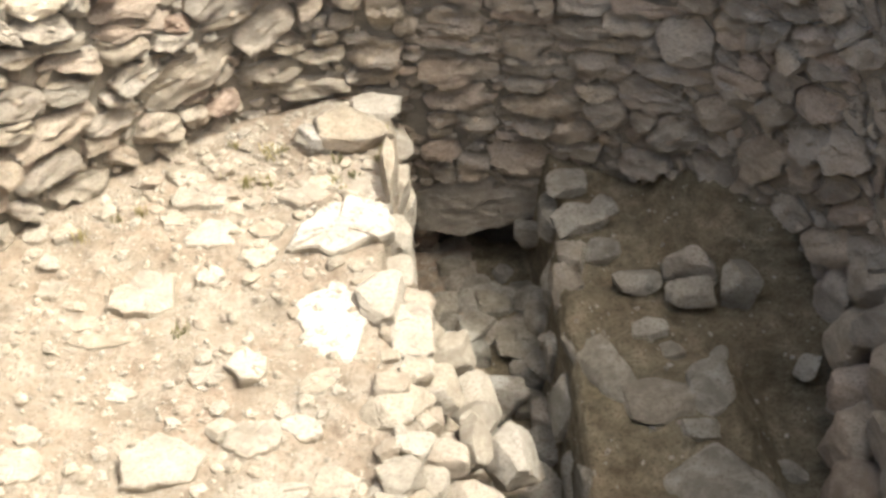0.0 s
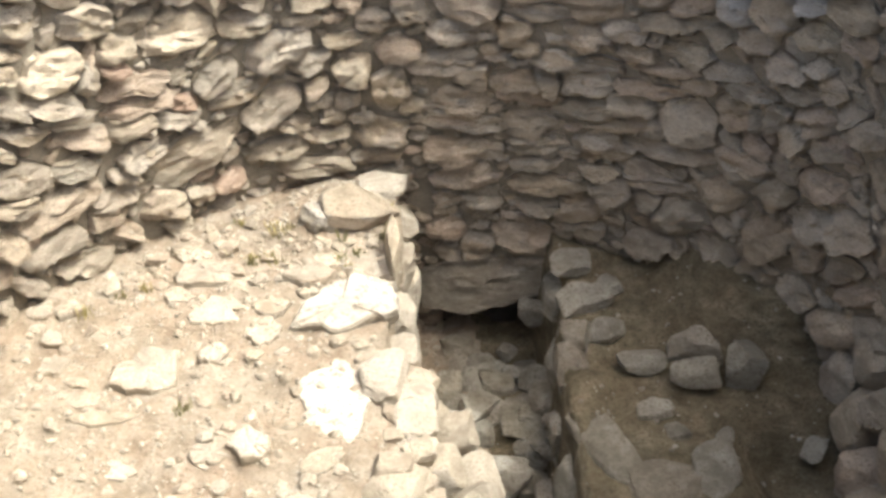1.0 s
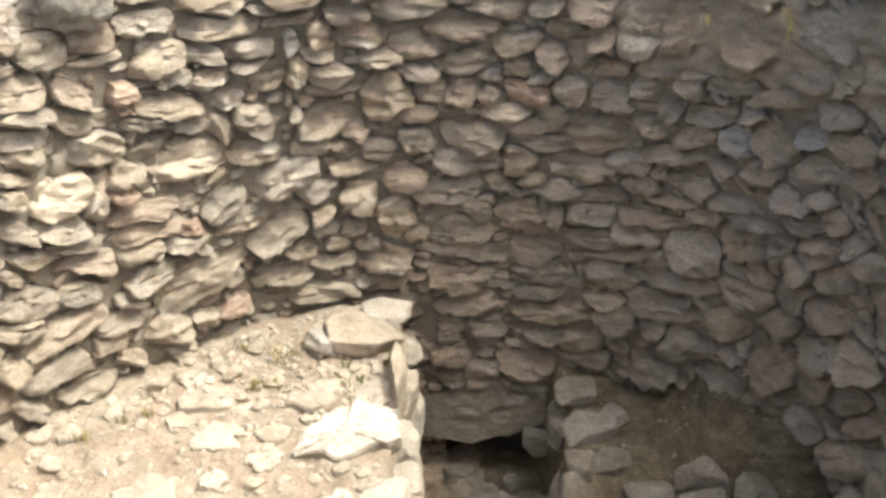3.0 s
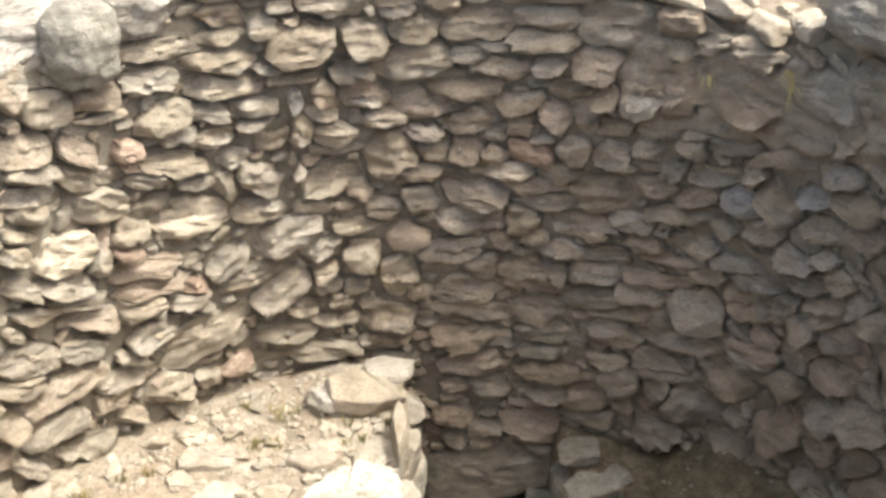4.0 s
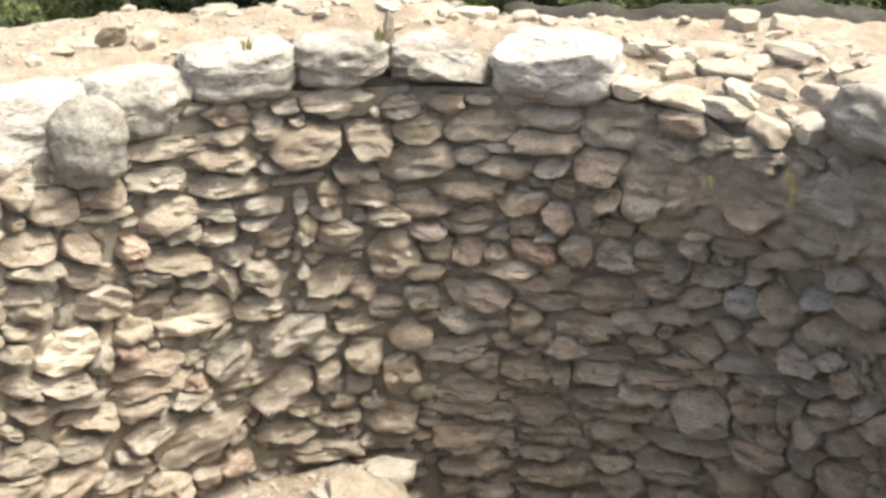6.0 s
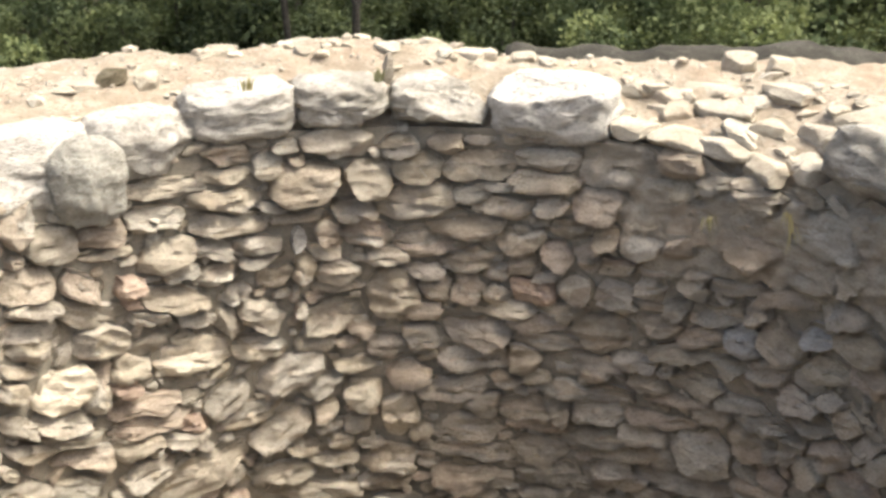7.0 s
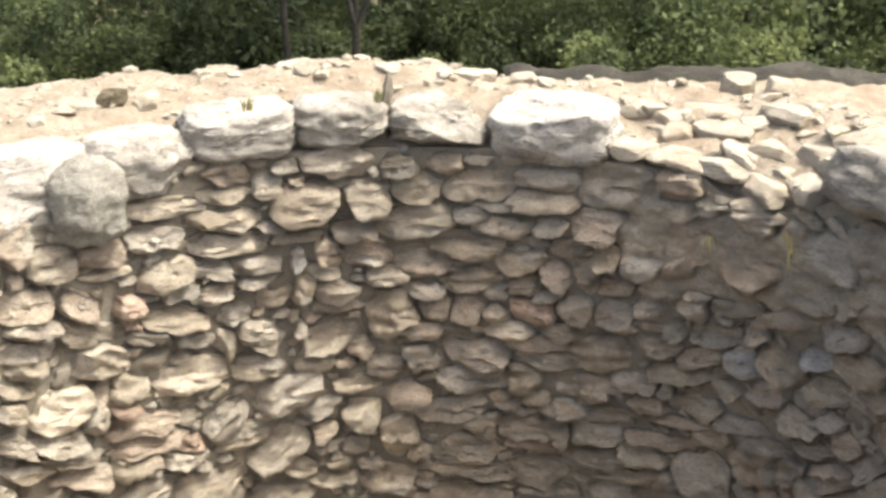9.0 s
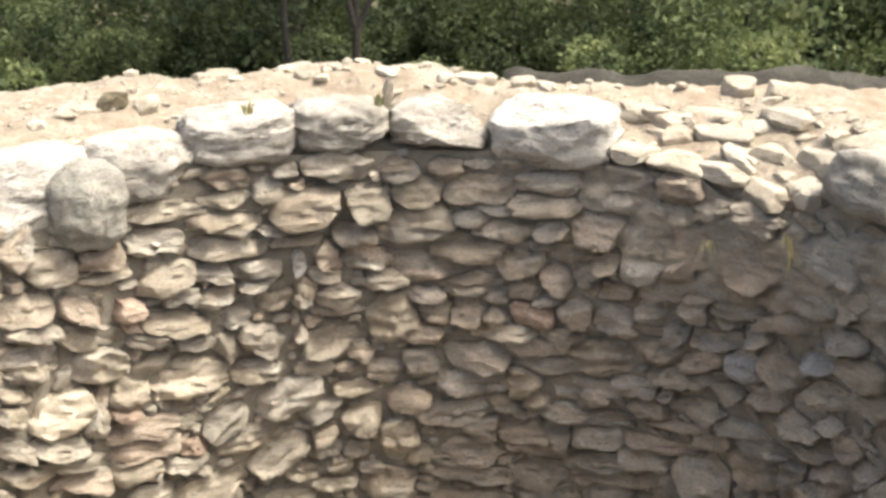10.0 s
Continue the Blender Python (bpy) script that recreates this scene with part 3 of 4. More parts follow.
many_v, many_f, course_v, course_f = [], [], [], []
for k in range(len(laid)):
    vs, fs = wall_stone(k)
    if k < LAID:
        mesh_object("stone", vs, fs, tone.get(k, LIMESTONE), wall).data.set_sharp_from_angle(angle=radians(30))
    else:
        v, f = (course_v, course_f) if k < COURSED else (many_v, many_f)
        o = len(v)
        v += vs
        f += [tuple(i + o for i in g) for g in fs]
tagged(mesh_object("coursed_stones", course_v, course_f, LIMESTONE, wall), "rough limestone courses of the walling", kind="stuff")
tagged(mesh_object("chink_stones", many_v, many_f, LIMESTONE, wall), "small stones wedged between large ones", kind="stuff")

# earth smeared over the upper courses of the shaded side
WALL_EARTH = stone_material("grey-brown earth on the walling", (0.28, 0.25, 0.205), (0.40, 0.36, 0.30), (0.50, 0.46, 0.39), vary=0.0, stain=(0.26, 0.23, 0.185), bump=1.0, mottle=0.4)
verts, faces, GU, GV = [], [], 150, 60
for i in range(GU + 1):
    for j in range(GV + 1):
        u, v = 0.95 + 1.75 * i / GU, j / GV
        z = -0.95 + 0.17 * i / GU + 0.62 * v
        hem = min(v, 1 - v) * 0.62 / 0.14 + 0.9 * fbm(4.5 * u, 5.5 * z, 3)
        side = min(i, GU - i) / 22
        cover = step(0.0, 1.0, min(hem, side + 0.5 * fbm(5 * z, 2, 4)))
        verts.append(on_wall(u, z, -0.05 + 0.08 * cover + 0.03 * fbm(4.5 * u, 6 * z, 6) + 0.012 * fbm(15 * u, 18 * z, 7)))
for i in range(GU):
    for j in range(GV):
        b0 = i * (GV + 1) + j
        faces.append((b0, b0 + GV + 1, b0 + GV + 2, b0 + 1))
mesh_object("earth_smear", verts, faces, WALL_EARTH, wall)["label"] = "grey-brown earth smeared over the stones"


# ---- rocks ----
def slab_shape(size, seed):
    """A flat broken slab: an irregular straight-sided outline, chipped edges and a nearly level top."""
    rs = np.random.default_rng(seed)
    w, d, h = size
    n = int(rs.integers(5, 8))
    turns = np.sort((np.arange(n) + rs.uniform(-0.3, 0.3, n)) * 2 * math.pi / n)
    corner = [(math.cos(c) * r, math.sin(c) * r) for c, r in zip(turns, rs.uniform(0.75, 1.0, n))]
    line = []
    for k in range(n):
        (ax, ay), (bx, by) = corner[k], corner[(k + 1) % n]
        for m in range(6):
            f = m / 6 + (0.04 if m == 0 else 0)
            line.append((ax + (bx - ax) * f, ay + (by - ay) * f))
    line = [(x + 0.13 * fbm(2.5 * x + seed, 2.5 * y), y + 0.13 * fbm(2.5 * y, 2.5 * x + seed)) for x, y in line]
    lo, hi = np.min(line, axis=0), np.max(line, axis=0)
    line = [((x - lo[0]) / (hi[0] - lo[0]) - 0.5, (y - lo[1]) / (hi[1] - lo[1]) - 0.5) for x, y in line]
    bm = bmesh.new()
    last = None
    for f, z in ((0.9, -0.5), (0.99, -0.2), (1.0, 0.22), (0.965, 0.4), (0.88, 0.48), (0.6, 0.5), (0.3, 0.5)):
        ring = []
        for x, y in line:
            lump = (0.16 * fbm(2.5 * x + seed, 2.5 * y, 1) + 0.06 * fbm(8 * x + seed, 8 * y, 2)) if z > 0.3 else 0.0
            ring.append(bm.verts.new((x * f * w, y * f * d, (z + lump) * h)))
        if last:
            for k in range(len(ring)):
                bm.faces.new((last[k], last[(k + 1) % len(ring)], ring[(k + 1) % len(ring)], ring[k]))
        last = ring
    bm.faces.new(last)
    return bm


def rock_shape(size, seed, boxy=0.0, planes=13, rough=0.045, detail=4, skew=0.1, block=0.0):
    """A broken block: a ball cut by planes, slightly rounded and rough."""
    rs = np.random.default_rng(seed)
    bm = bmesh.new()
    bmesh.ops.create_icosphere(bm, subdivisions=detail, radius=1.0)
    cuts = []
    for _ in range(planes):
        v = rs.normal(size=3)
        v /= np.linalg.norm(v)
        cuts.append((*v, rs.uniform(0.55, 0.85)))
    if boxy:
        for s in ((1, 0, 0), (-1, 0, 0), (0, 1, 0), (0, -1, 0), (0, 0, 1), (0, 0, -1)):
            v = np.array(s) + rs.normal(0, skew, 3)
            v /= np.linalg.norm(v)
            cuts.append((*v, boxy))
    cuts = np.array(cuts)
    for v in bm.verts:
        d = np.array(v.co)
        dots = cuts[:, :3] @ d
        lim = np.where(dots > 0.05, cuts[:, 3] / np.maximum(dots, 0.05), 9)
        lim = np.sort(lim)
        r = lim[0] - 0.012 * math.exp(-(lim[1] - lim[0]) / 0.04)
        r = min(r, 1.15)
        if block:
            r = min(r, 0.8 / (np.abs(d) ** block).sum() ** (1 / block))
        r += rough * fbm(2.3 * d[0] + seed, 2.3 * d[1], 2.3 * d[2]) + 0.4 * rough * fbm(7 * d[0] + seed, 7 * d[1], 7 * d[2])
        v.co = v.co * r
    lo = [min(v.co[i] for v in bm.verts) for i in range(3)]
    hi = [max(v.co[i] for v in bm.verts) for i in range(3)]
    for v in bm.verts:
        v.co = Vector([((v.co[i] - lo[i]) / (hi[i] - lo[i]) - 0.5) * size[i] for i in range(3)])
    return bm


def rock_mesh(name, bm, material):
    me = bpy.data.meshes.new(name)
    bm.to_mesh(me)
    bm.free()
    me.materials.append(material)
    me.polygons.foreach_set("use_smooth", [True] * len(me.polygons))
    me.set_sharp_from_angle(angle=radians(24))
    return me


count = [100]


def rock(x, y, w, d, h, turn=0, label="rough pale limestone rock lying on the earth floor", sink=0.3, tip=0, roll=0, material=None, z=None, name="rock", group="loose rocks", boxy=0.75, flat=False):
    """A loose rock of that width, depth and height that sits a little in the ground."""
    count[0] += 1
    if flat:
        h, sink = 0.8 * h, sink + 0.22
    bm = slab_shape((w, d, h), count[0]) if flat else rock_shape((w, d, h), count[0], boxy=boxy)
    ob = new(name, rock_mesh(name, bm, material or PALE_ROCK))
    inside = math.hypot(x - CENTRE[0], y - CENTRE[1]) < RADIUS
    base = z if z is not None else (floor_height(x, y) if inside else ground_height(x, y))
    ob.matrix_world = pose(x, y, base + h * (0.5 - sink), tip, roll, turn)
    return tagged(ob, label, "rock", group)


GREY_ROCK = stone_material("grey weathered limestone", (0.215, 0.2, 0.167), (0.335, 0.317, 0.275), (0.44, 0.42, 0.37), stain=(0.18, 0.16, 0.122), tint=0.5, bump=1.1)
PALE_ROCK = stone_material("pale broken limestone", (0.32, 0.282, 0.227), (0.44, 0.398, 0.33), (0.53, 0.487, 0.41), stain=(0.31, 0.27, 0.22), bump=0.8, tint=0.5)

WHITE_STONE = stone_material("white limestone", (0.40, 0.365, 0.30), (0.53, 0.495, 0.425), (0.64, 0.61, 0.54), stain=(0.27, 0.245, 0.205), bump=1.0, scale=0.45)

# large coping stones round the rim: middle along the wall, length, bottom, top
for u, w, z0, z1, deep, label in (
    (-2.13, 0.96, -0.44, 0.03, 0.90, "big white weathered coping block with a grey face"),
    (-1.83, 0.37, -0.47, 0.0, 0.40, "rounded grey boulder set beside the coping block"),
    (-1.49, 0.52, -0.30, 0.06, 0.48, "white limestone coping stone with pitted face"),
    (-0.975, 0.58, -0.18, 0.14, 0.48, "long rounded white coping stone with yellow lichen"),
    (-0.45, 0.51, -0.15, 0.15, 0.50, "white weathered coping stone on the wall"),
    (0.055, 0.51, -0.19, 0.12, 0.52, "pale coping stone with a dark underside"),
    (0.66, 0.67, -0.23, 0.15, 0.48, "massive grey-white coping stone with pitted face"),
    (2.41, 0.62, -0.20, 0.14, 0.42, "grey-white coping block at the broken rim"),
    (-2.95, 0.50, -0.34, 0.08, 0.5, "white limestone coping block on the rim"),
    (2.98, 0.46, -0.16, 0.15, 0.4, "grey-white coping block on the rim"),
):
    count[0] += 1
    bm = rock_shape((w * 1.1, deep, z1 - z0), count[0], planes=4, rough=0.085, detail=5, block=2.7 if "boulder" in label else 5.0 if w > 0.8 else 3.4)
    ob = new("coping_stone", rock_mesh("coping_stone", bm, GREY_ROCK if "grey boulder" in label else COPING))
    ob.data.set_sharp_from_angle(angle=radians(40))
    x, y, _ = on_wall(u, 0, (0.21 if "boulder" in label else 0.03 if w > 0.8 else 0.105) - deep / 2)
    ob.matrix_world = pose(x, y, (z0 + z1) / 2, -20 if "broken rim" in label else 0, 0, -math.degrees(u / RADIUS))
    tagged(ob, label, "coping stone", "coping stones of the pit")

# loose rocks on the sunlit bench
for x, y, w, d, h, turn in (
    (-1.48, 4.24, 0.36, 0.34, 0.15, -20), (-1.96, 4.28, 0.18, 0.16, 0.10, 10), (-2.02, 4.50, 0.13, 0.12, 0.12, 0),
    (-0.89, 3.69, 0.20, 0.22, 0.12, 30), (-1.08, 3.67, 0.20, 0.13, 0.07, 0), (-1.17, 4.40, 0.16, 0.16, 0.09, 0),
    (-0.71, 4.98, 0.30, 0.22, 0.12, -5), (-1.28, 5.02, 0.40, 0.20, 0.12, 5), (-1.18, 4.71, 0.34, 0.24, 0.08, 0),
    (-1.86, 3.18, 0.22, 0.20, 0.08, 15), (-0.98, 3.35, 0.14, 0.12, 0.07, 40), (-0.62, 3.35, 0.22, 0.14, 0.07, -20),
    (-0.72, 5.42, 0.14, 0.24, 0.14, 15), (-1.62, 5.22, 0.14, 0.1, 0.07, 0), (-0.9, 4.72, 0.22, 0.14, 0.08, 10),
    (-1.45, 5.3, 0.2, 0.14, 0.1, 10), (-1.2, 5.25, 0.12, 0.1, 0.07, 0), (-0.95, 5.2, 0.12, 0.12, 0.06, 0),
    (-0.35, 4.30, 0.16, 0.14, 0.09, 0), (-2.0, 4.75, 0.16, 0.12, 0.1, 30),
):
    rock(x, y, w, d, h, turn, flat=w > 0.15)
for x, y, w, d, h, turn in (
    (-1.88, 3.36, 0.17, 0.12, 0.05, 0), (-1.63, 3.91, 0.38, 0.10, 0.05, 4), (-0.92, 4.55, 0.20, 0.22, 0.07, 20), (-2.17, 4.77, 0.15, 0.18, 0.08, 0),
    (-1.41, 5.24, 0.20, 0.16, 0.08, 12), (-0.40, 5.07, 0.34, 0.26, 0.10, -14), (-0.62, 5.12, 0.20, 0.16, 0.07, 30), (-1.05, 4.95, 0.18, 0.14, 0.05, 40),
    (-1.75, 4.05, 0.16, 0.10, 0.05, 15), (-1.52, 3.62, 0.22, 0.12, 0.04, -10), (-0.55, 3.62, 0.24, 0.14, 0.05, 30), (-1.42, 4.85, 0.18, 0.12, 0.05, 0),
    (-0.72, 2.98, 0.34, 0.16, 0.06, 5), (-1.55, 2.92, 0.26, 0.18, 0.06, -20), (-0.45, 3.05, 0.26, 0.20, 0.07, 12), (-1.0, 2.88, 0.24, 0.18, 0.06, 30),
):
    rock(x, y, w, d, h, turn, "flat pale stone bedded in the earth floor", 0.45, flat=True)
rock(-0.50, 4.02, 0.40, 0.60, 0.09, 8, "flat white limestone slab set in the earth", 0.3, flat=True, material=WHITE_STONE)
rock(-1.22, 3.19, 0.40, 0.30, 0.10, 12, "flat pale slab lying tilted on the bench", 0.15, tip=6, flat=True)
rock(-0.84, 3.29, 0.28, 0.24, 0.08, -8, "flat pale limestone slab on the bench", 0.3, flat=True)
rock(-0.50, 4.68, 0.62, 0.34, 0.20, 14, "long white veined slab on the bench edge", 0.25, roll=-10, tip=14, flat=True, material=WHITE_STONE)
rock(-0.46, 5.48, 0.50, 0.36, 0.20, -4, "grey lichened boulder half sunk in earth", 0.45, material=LIMESTONE)
rock(-0.68, 5.42, 0.16, 0.26, 0.16, 20, "pale upright stone leaning on a boulder", 0.3, material=COPING)
rock(-0.20, 3.46, 0.26, 0.32, 0.14, -30, "pale slab tilted at the bench edge", 0.35, roll=10)
rock(-0.27, 4.14, 0.26, 0.34, 0.16, 10, "pale block at the bench edge", 0.3)
rock(-0.25, 5.12, 0.10, 0.40, 0.34, 3, "upright thin pale slab at the bench edge", 0.5)
rock(-0.32, 5.75, 0.30, 0.24, 0.12, 3, "pale stone lip at the foot of the wall", 0.3)

# stones that face the bench down to the channel
for x, y, z, w, d, h, turn in (
    (-0.19, 4.55, -2.75, 0.18, 0.30, 0.24, 5), (-0.20, 4.95, -2.80, 0.16, 0.30, 0.26, -4), (-0.21, 5.40, -2.78, 0.16, 0.34, 0.22, 0),
    (-0.20, 5.75, -2.72, 0.18, 0.26, 0.20, 0), (-0.12, 4.30, -2.68, 0.24, 0.22, 0.20, 30), (0.06, 4.05, -2.80, 0.26, 0.26, 0.22, 20),
    (-0.02, 3.72, -2.66, 0.28, 0.28, 0.16, 10), (0.20, 3.72, -2.95, 0.26, 0.24, 0.20, 30), (0.02, 3.30, -2.66, 0.26, 0.20, 0.16, -6),
    (0.18, 3.48, -2.82, 0.16, 0.34, 0.24, 0), (0.36, 3.46, -2.92, 0.30, 0.34, 0.34, 16), (0.16, 3.10, -2.80, 0.30, 0.22, 0.18, 0),
    (0.40, 3.10, -2.98, 0.30, 0.24, 0.20, 12), (0.08, 2.86, -2.72, 0.36, 0.22, 0.18, 5), (-0.18, 5.05, -3.1, 0.16, 0.36, 0.28, 0),
    (-0.18, 5.55, -3.12, 0.16, 0.36, 0.3, 0), (-0.06, 4.45, -3.1, 0.24, 0.34, 0.26, 0), (0.2, 4.05, -3.2, 0.26, 0.3, 0.24, 20),
):
    rock(x, y, w, d, h, turn, "rough facing stone of the bench side", z=z - 0.2 * h, group="facing stones of the bench")
# rubble that covers the sunlit slope down to the channel
heap = []
for _ in range(2200):
    y = rng.uniform(2.6, 4.75)
    x = rng.uniform(-0.24, 0.02 + 0.42 * step(4.6, 3.9, y))
    w = rng.uniform(0.07, 0.24)
    if all(math.hypot(x - p[0], y - p[1]) > 0.34 * (w + p[2]) for p in heap) and len(heap) < 110:
        heap.append((x, y, w))
        rock(x, y, w, w * rng.uniform(0.7, 1.2), w * rng.uniform(0.5, 0.9), rng.uniform(0, 180), "pale rubble stone of the broken bench side", 0.45, tip=rng.normal(0, 14), boxy=0.56, group="facing stones of the bench")
# rocks in the channel
for x, y, w, d, h, turn in (
    (0.36, 4.40, 0.32, 0.30, 0.24, 20), (0.30, 5.30, 0.36, 0.40, 0.12, 10), (0.50, 4.85, 0.30, 0.34, 0.12, -20), (0.20, 4.80, 0.30, 0.26, 0.12, 0),
    (0.58, 4.40, 0.26, 0.22, 0.12, 0), (0.60, 4.05, 0.22, 0.3, 0.14, 30), (0.48, 4.02, 0.2, 0.2, 0.1, 0), (0.60, 3.62, 0.24, 0.36, 0.14, 5),
    (0.62, 5.30, 0.22, 0.3, 0.16, 0), (0.05, 5.2, 0.2, 0.3, 0.14, 0), (0.66, 3.2, 0.24, 0.36, 0.16, 5),
):
    rock(x, y, w, d, h, turn, "grey rock at the bottom of the channel", material=GREY_ROCK)
for _ in range(52):
    x, y = rng.uniform(0.02, 0.68), rng.uniform(3.2, 5.85)
    w = rng.uniform(0.12, 0.30)
    rock(x, y, w, w * rng.uniform(0.7, 1.1), w * rng.uniform(0.4, 0.7), rng.uniform(0, 180), "grey rubble stone at the bottom of the channel", 0.3, tip=rng.normal(0, 10), material=GREY_ROCK)
for x, y, w, d, h, turn in ((0.86, 5.22, 0.34, 0.26, 0.14, 20), (0.82, 5.52, 0.26, 0.28, 0.11, 0), (0.98, 4.96, 0.26, 0.20, 0.14, 40), (0.80, 4.92, 0.18, 0.24, 0.16, 0), (1.02, 5.35, 0.2, 0.2, 0.12, 10)):
    rock(x, y, w, d, h, turn, "pale grey stone on the edge of the lower bench", 0.5, material=GREY_ROCK)
# the far bench in the shade: facing stones, slabs and loose blocks
for x, y, z, w, d, h, turn in (
    (0.80, 5.50, -3.06, 0.30, 0.40, 0.22, 0), (0.88, 5.15, -3.04, 0.40, 0.34, 0.24, 20), (0.76, 4.75, -3.0, 0.20, 0.30, 0.24, 0),
    (0.72, 5.0, -3.25, 0.18, 0.36, 0.26, 0), (0.70, 4.5, -3.25, 0.18, 0.36, 0.30, 0), (0.70, 4.05, -3.2, 0.2, 0.36, 0.3, 0),
    (0.80, 3.35, -3.08, 0.24, 0.44, 0.36, 0), (0.74, 3.6, -3.3, 0.2, 0.3, 0.3, 0),
):
    rock(x, y, w, d, h, turn, "grey facing stone of the lower bench", z=z - 0.3 * h, material=GREY_ROCK, group="facing stones of the bench")
rock(0.88, 4.05, 0.26, 0.66, 0.16, 16, "long grey slab on the edge of the lower bench", 0.55, material=GREY_ROCK)
rock(1.13, 3.80, 0.42, 0.34, 0.14, -4, "grey limestone slab on the lower bench", 0.6, material=GREY_ROCK)
rock(1.30, 3.22, 0.66, 0.56, 0.16, 24, "large flat grey slab on the lower bench", 0.6, material=GREY_ROCK)
for x, y, w, d, h, turn in ((1.43, 4.70, 0.30, 0.20, 0.20, -5), (1.40, 4.52, 0.28, 0.22, 0.20, 8), (1.68, 4.55, 0.22, 0.20, 0.26, -10), (1.14, 4.66, 0.28, 0.18, 0.10, 5)):
    rock(x, y, w, d, h, turn, "grey angular block lying on brown soil", 0.15, material=GREY_ROCK)
for x, y, w, d, h, turn in ((1.40, 3.88, 0.24, 0.40, 0.10, 0), (2.0, 4.15, 0.12, 0.30, 0.08, -30), (1.75, 3.5, 0.18, 0.14, 0.08, 0), (1.15, 4.3, 0.2, 0.16, 0.08, 0), (1.25, 4.15, 0.14, 0.14, 0.07, 0), (1.5, 4.15, 0.12, 0.1, 0.06, 0), (1.3, 3.6, 0.2, 0.12, 0.08, 0)):
    rock(x, y, w, d, h, turn, "small grey rock on brown soil", 0.5, material=GREY_ROCK)

# stones slumped from the walling on the shaded side
for x, y, z, w, d, h, turn in (
    (2.24, 4.46, -2.84, 0.34, 0.30, 0.28, 30), (2.22, 4.10, -2.86, 0.34, 0.34, 0.30, 10), (2.13, 3.80, -2.90, 0.32, 0.30, 0.26, -10), (2.06, 3.50, -2.92, 0.34, 0.30, 0.28, 20),
    (2.00, 3.22, -2.94, 0.36, 0.32, 0.28, 0), (2.00, 2.92, -2.94, 0.36, 0.32, 0.28, 0), (2.30, 4.28, -2.58, 0.30, 0.30, 0.26, 0), (2.27, 3.94, -2.60, 0.32, 0.28, 0.24, 20),
    (2.22, 3.62, -2.62, 0.32, 0.30, 0.26, -15), (2.16, 3.32, -2.64, 0.34, 0.30, 0.26, 10), (2.14, 3.02, -2.64, 0.34, 0.30, 0.26, 0), (2.36, 3.80, -2.36, 0.28, 0.30, 0.24, 0),
    (2.33, 3.46, -2.38, 0.30, 0.30, 0.24, 12), (2.28, 3.14, -2.40, 0.30, 0.30, 0.24, -8),
):
    rock(x, y, w, d, h, turn, "grey block slumped from the shaded walling", z=z, sink=0.4, material=LIMESTONE, group="slumped wall stones", boxy=0.6)

# rubble on the broken rim and the crest behind it
for u, out, w, d, h, turn in (
    (1.10, 0.08, 0.26, 0.2, 0.10, 0), (1.32, 0.06, 0.3, 0.22, 0.12, 10), (1.56, 0.1, 0.28, 0.2, 0.12, -14), (1.80, 0.06, 0.26, 0.2, 0.12, -20), (2.02, 0.1, 0.22, 0.2, 0.12, -30),
    (1.20, 0.3, 0.2, 0.16, 0.1, 20), (1.45, 0.34, 0.34, 0.2, 0.12, 0), (1.72, 0.3, 0.26, 0.2, 0.14, -20), (1.95, 0.34, 0.26, 0.2, 0.16, -25), (2.15, 0.3, 0.2, 0.16, 0.12, 0),
    (1.0, 0.42, 0.2, 0.16, 0.1, 0), (1.3, 0.55, 0.5, 0.2, 0.1, -10), (1.65, 0.6, 0.3, 0.2, 0.1, -10), (2.3, 0.65, 0.3, 0.3, 0.14, -10), (0.5, 0.6, 0.2, 0.14, 0.08, 0),
    (-0.52, 0.92, 0.44, 0.26, 0.12, 0), (-0.05, 0.85, 0.36, 0.24, 0.14, 0), (1.35, 0.9, 0.2, 0.16, 0.18, 0), (1.52, 0.92, 0.16, 0.14, 0.14, 0), (-0.95, 0.88, 0.26, 0.2, 0.10, 0),
    (0.2, 0.6, 0.3, 0.2, 0.08, 0), (-1.35, 0.4, 0.16, 0.10, 0.12, 0), (-1.6, 0.5, 0.3, 0.2, 0.08, 0), (-0.6, 0.5, 0.12, 0.1, 0.06, 0), (2.5, 0.8, 0.3, 0.2, 0.16, 0), (2.2, 0.95, 0.22, 0.18, 0.14, 0), (-2.1, 0.75, 0.2, 0.14, 0.07, 0),
):
    x, y, _ = on_wall(u, 0, -out)
    rock(x, y, w, d, h, turn - math.degrees(u / RADIUS), "pale broken rubble stone on the rim of the pit", 0.62 if u > 0.9 and out < 0.8 else 0.35, group="rubble on the rim", flat=u < 0.9 and w > 0.25)


for _ in range(44):
    u, out = rng.uniform(1.0, 2.35), rng.uniform(0.12, 0.85)
    x, y, _z = on_wall(u, 0, -out)
    w = 0.07 + 0.28 * rng.random() ** 2
    rock(x, y, w, w * rng.uniform(0.6, 1.0), w * rng.uniform(0.35, 0.7), rng.uniform(0, 180), "small pale rubble stone on the broken rim", 0.62, tip=rng.normal(0, 12), group="rubble on the rim")
for _ in range(26):
    u, out = rng.uniform(-2.6, 1.0), rng.uniform(0.45, 1.0)
    x, y, _z = on_wall(u, 0, -out)
    w = rng.uniform(0.06, 0.16)
    rock(x, y, w, w * rng.uniform(0.6, 1.0), w * rng.uniform(0.3, 0.6), rng.uniform(0, 180), "small pale stone lying on the crest", 0.35, group="rubble on the rim")


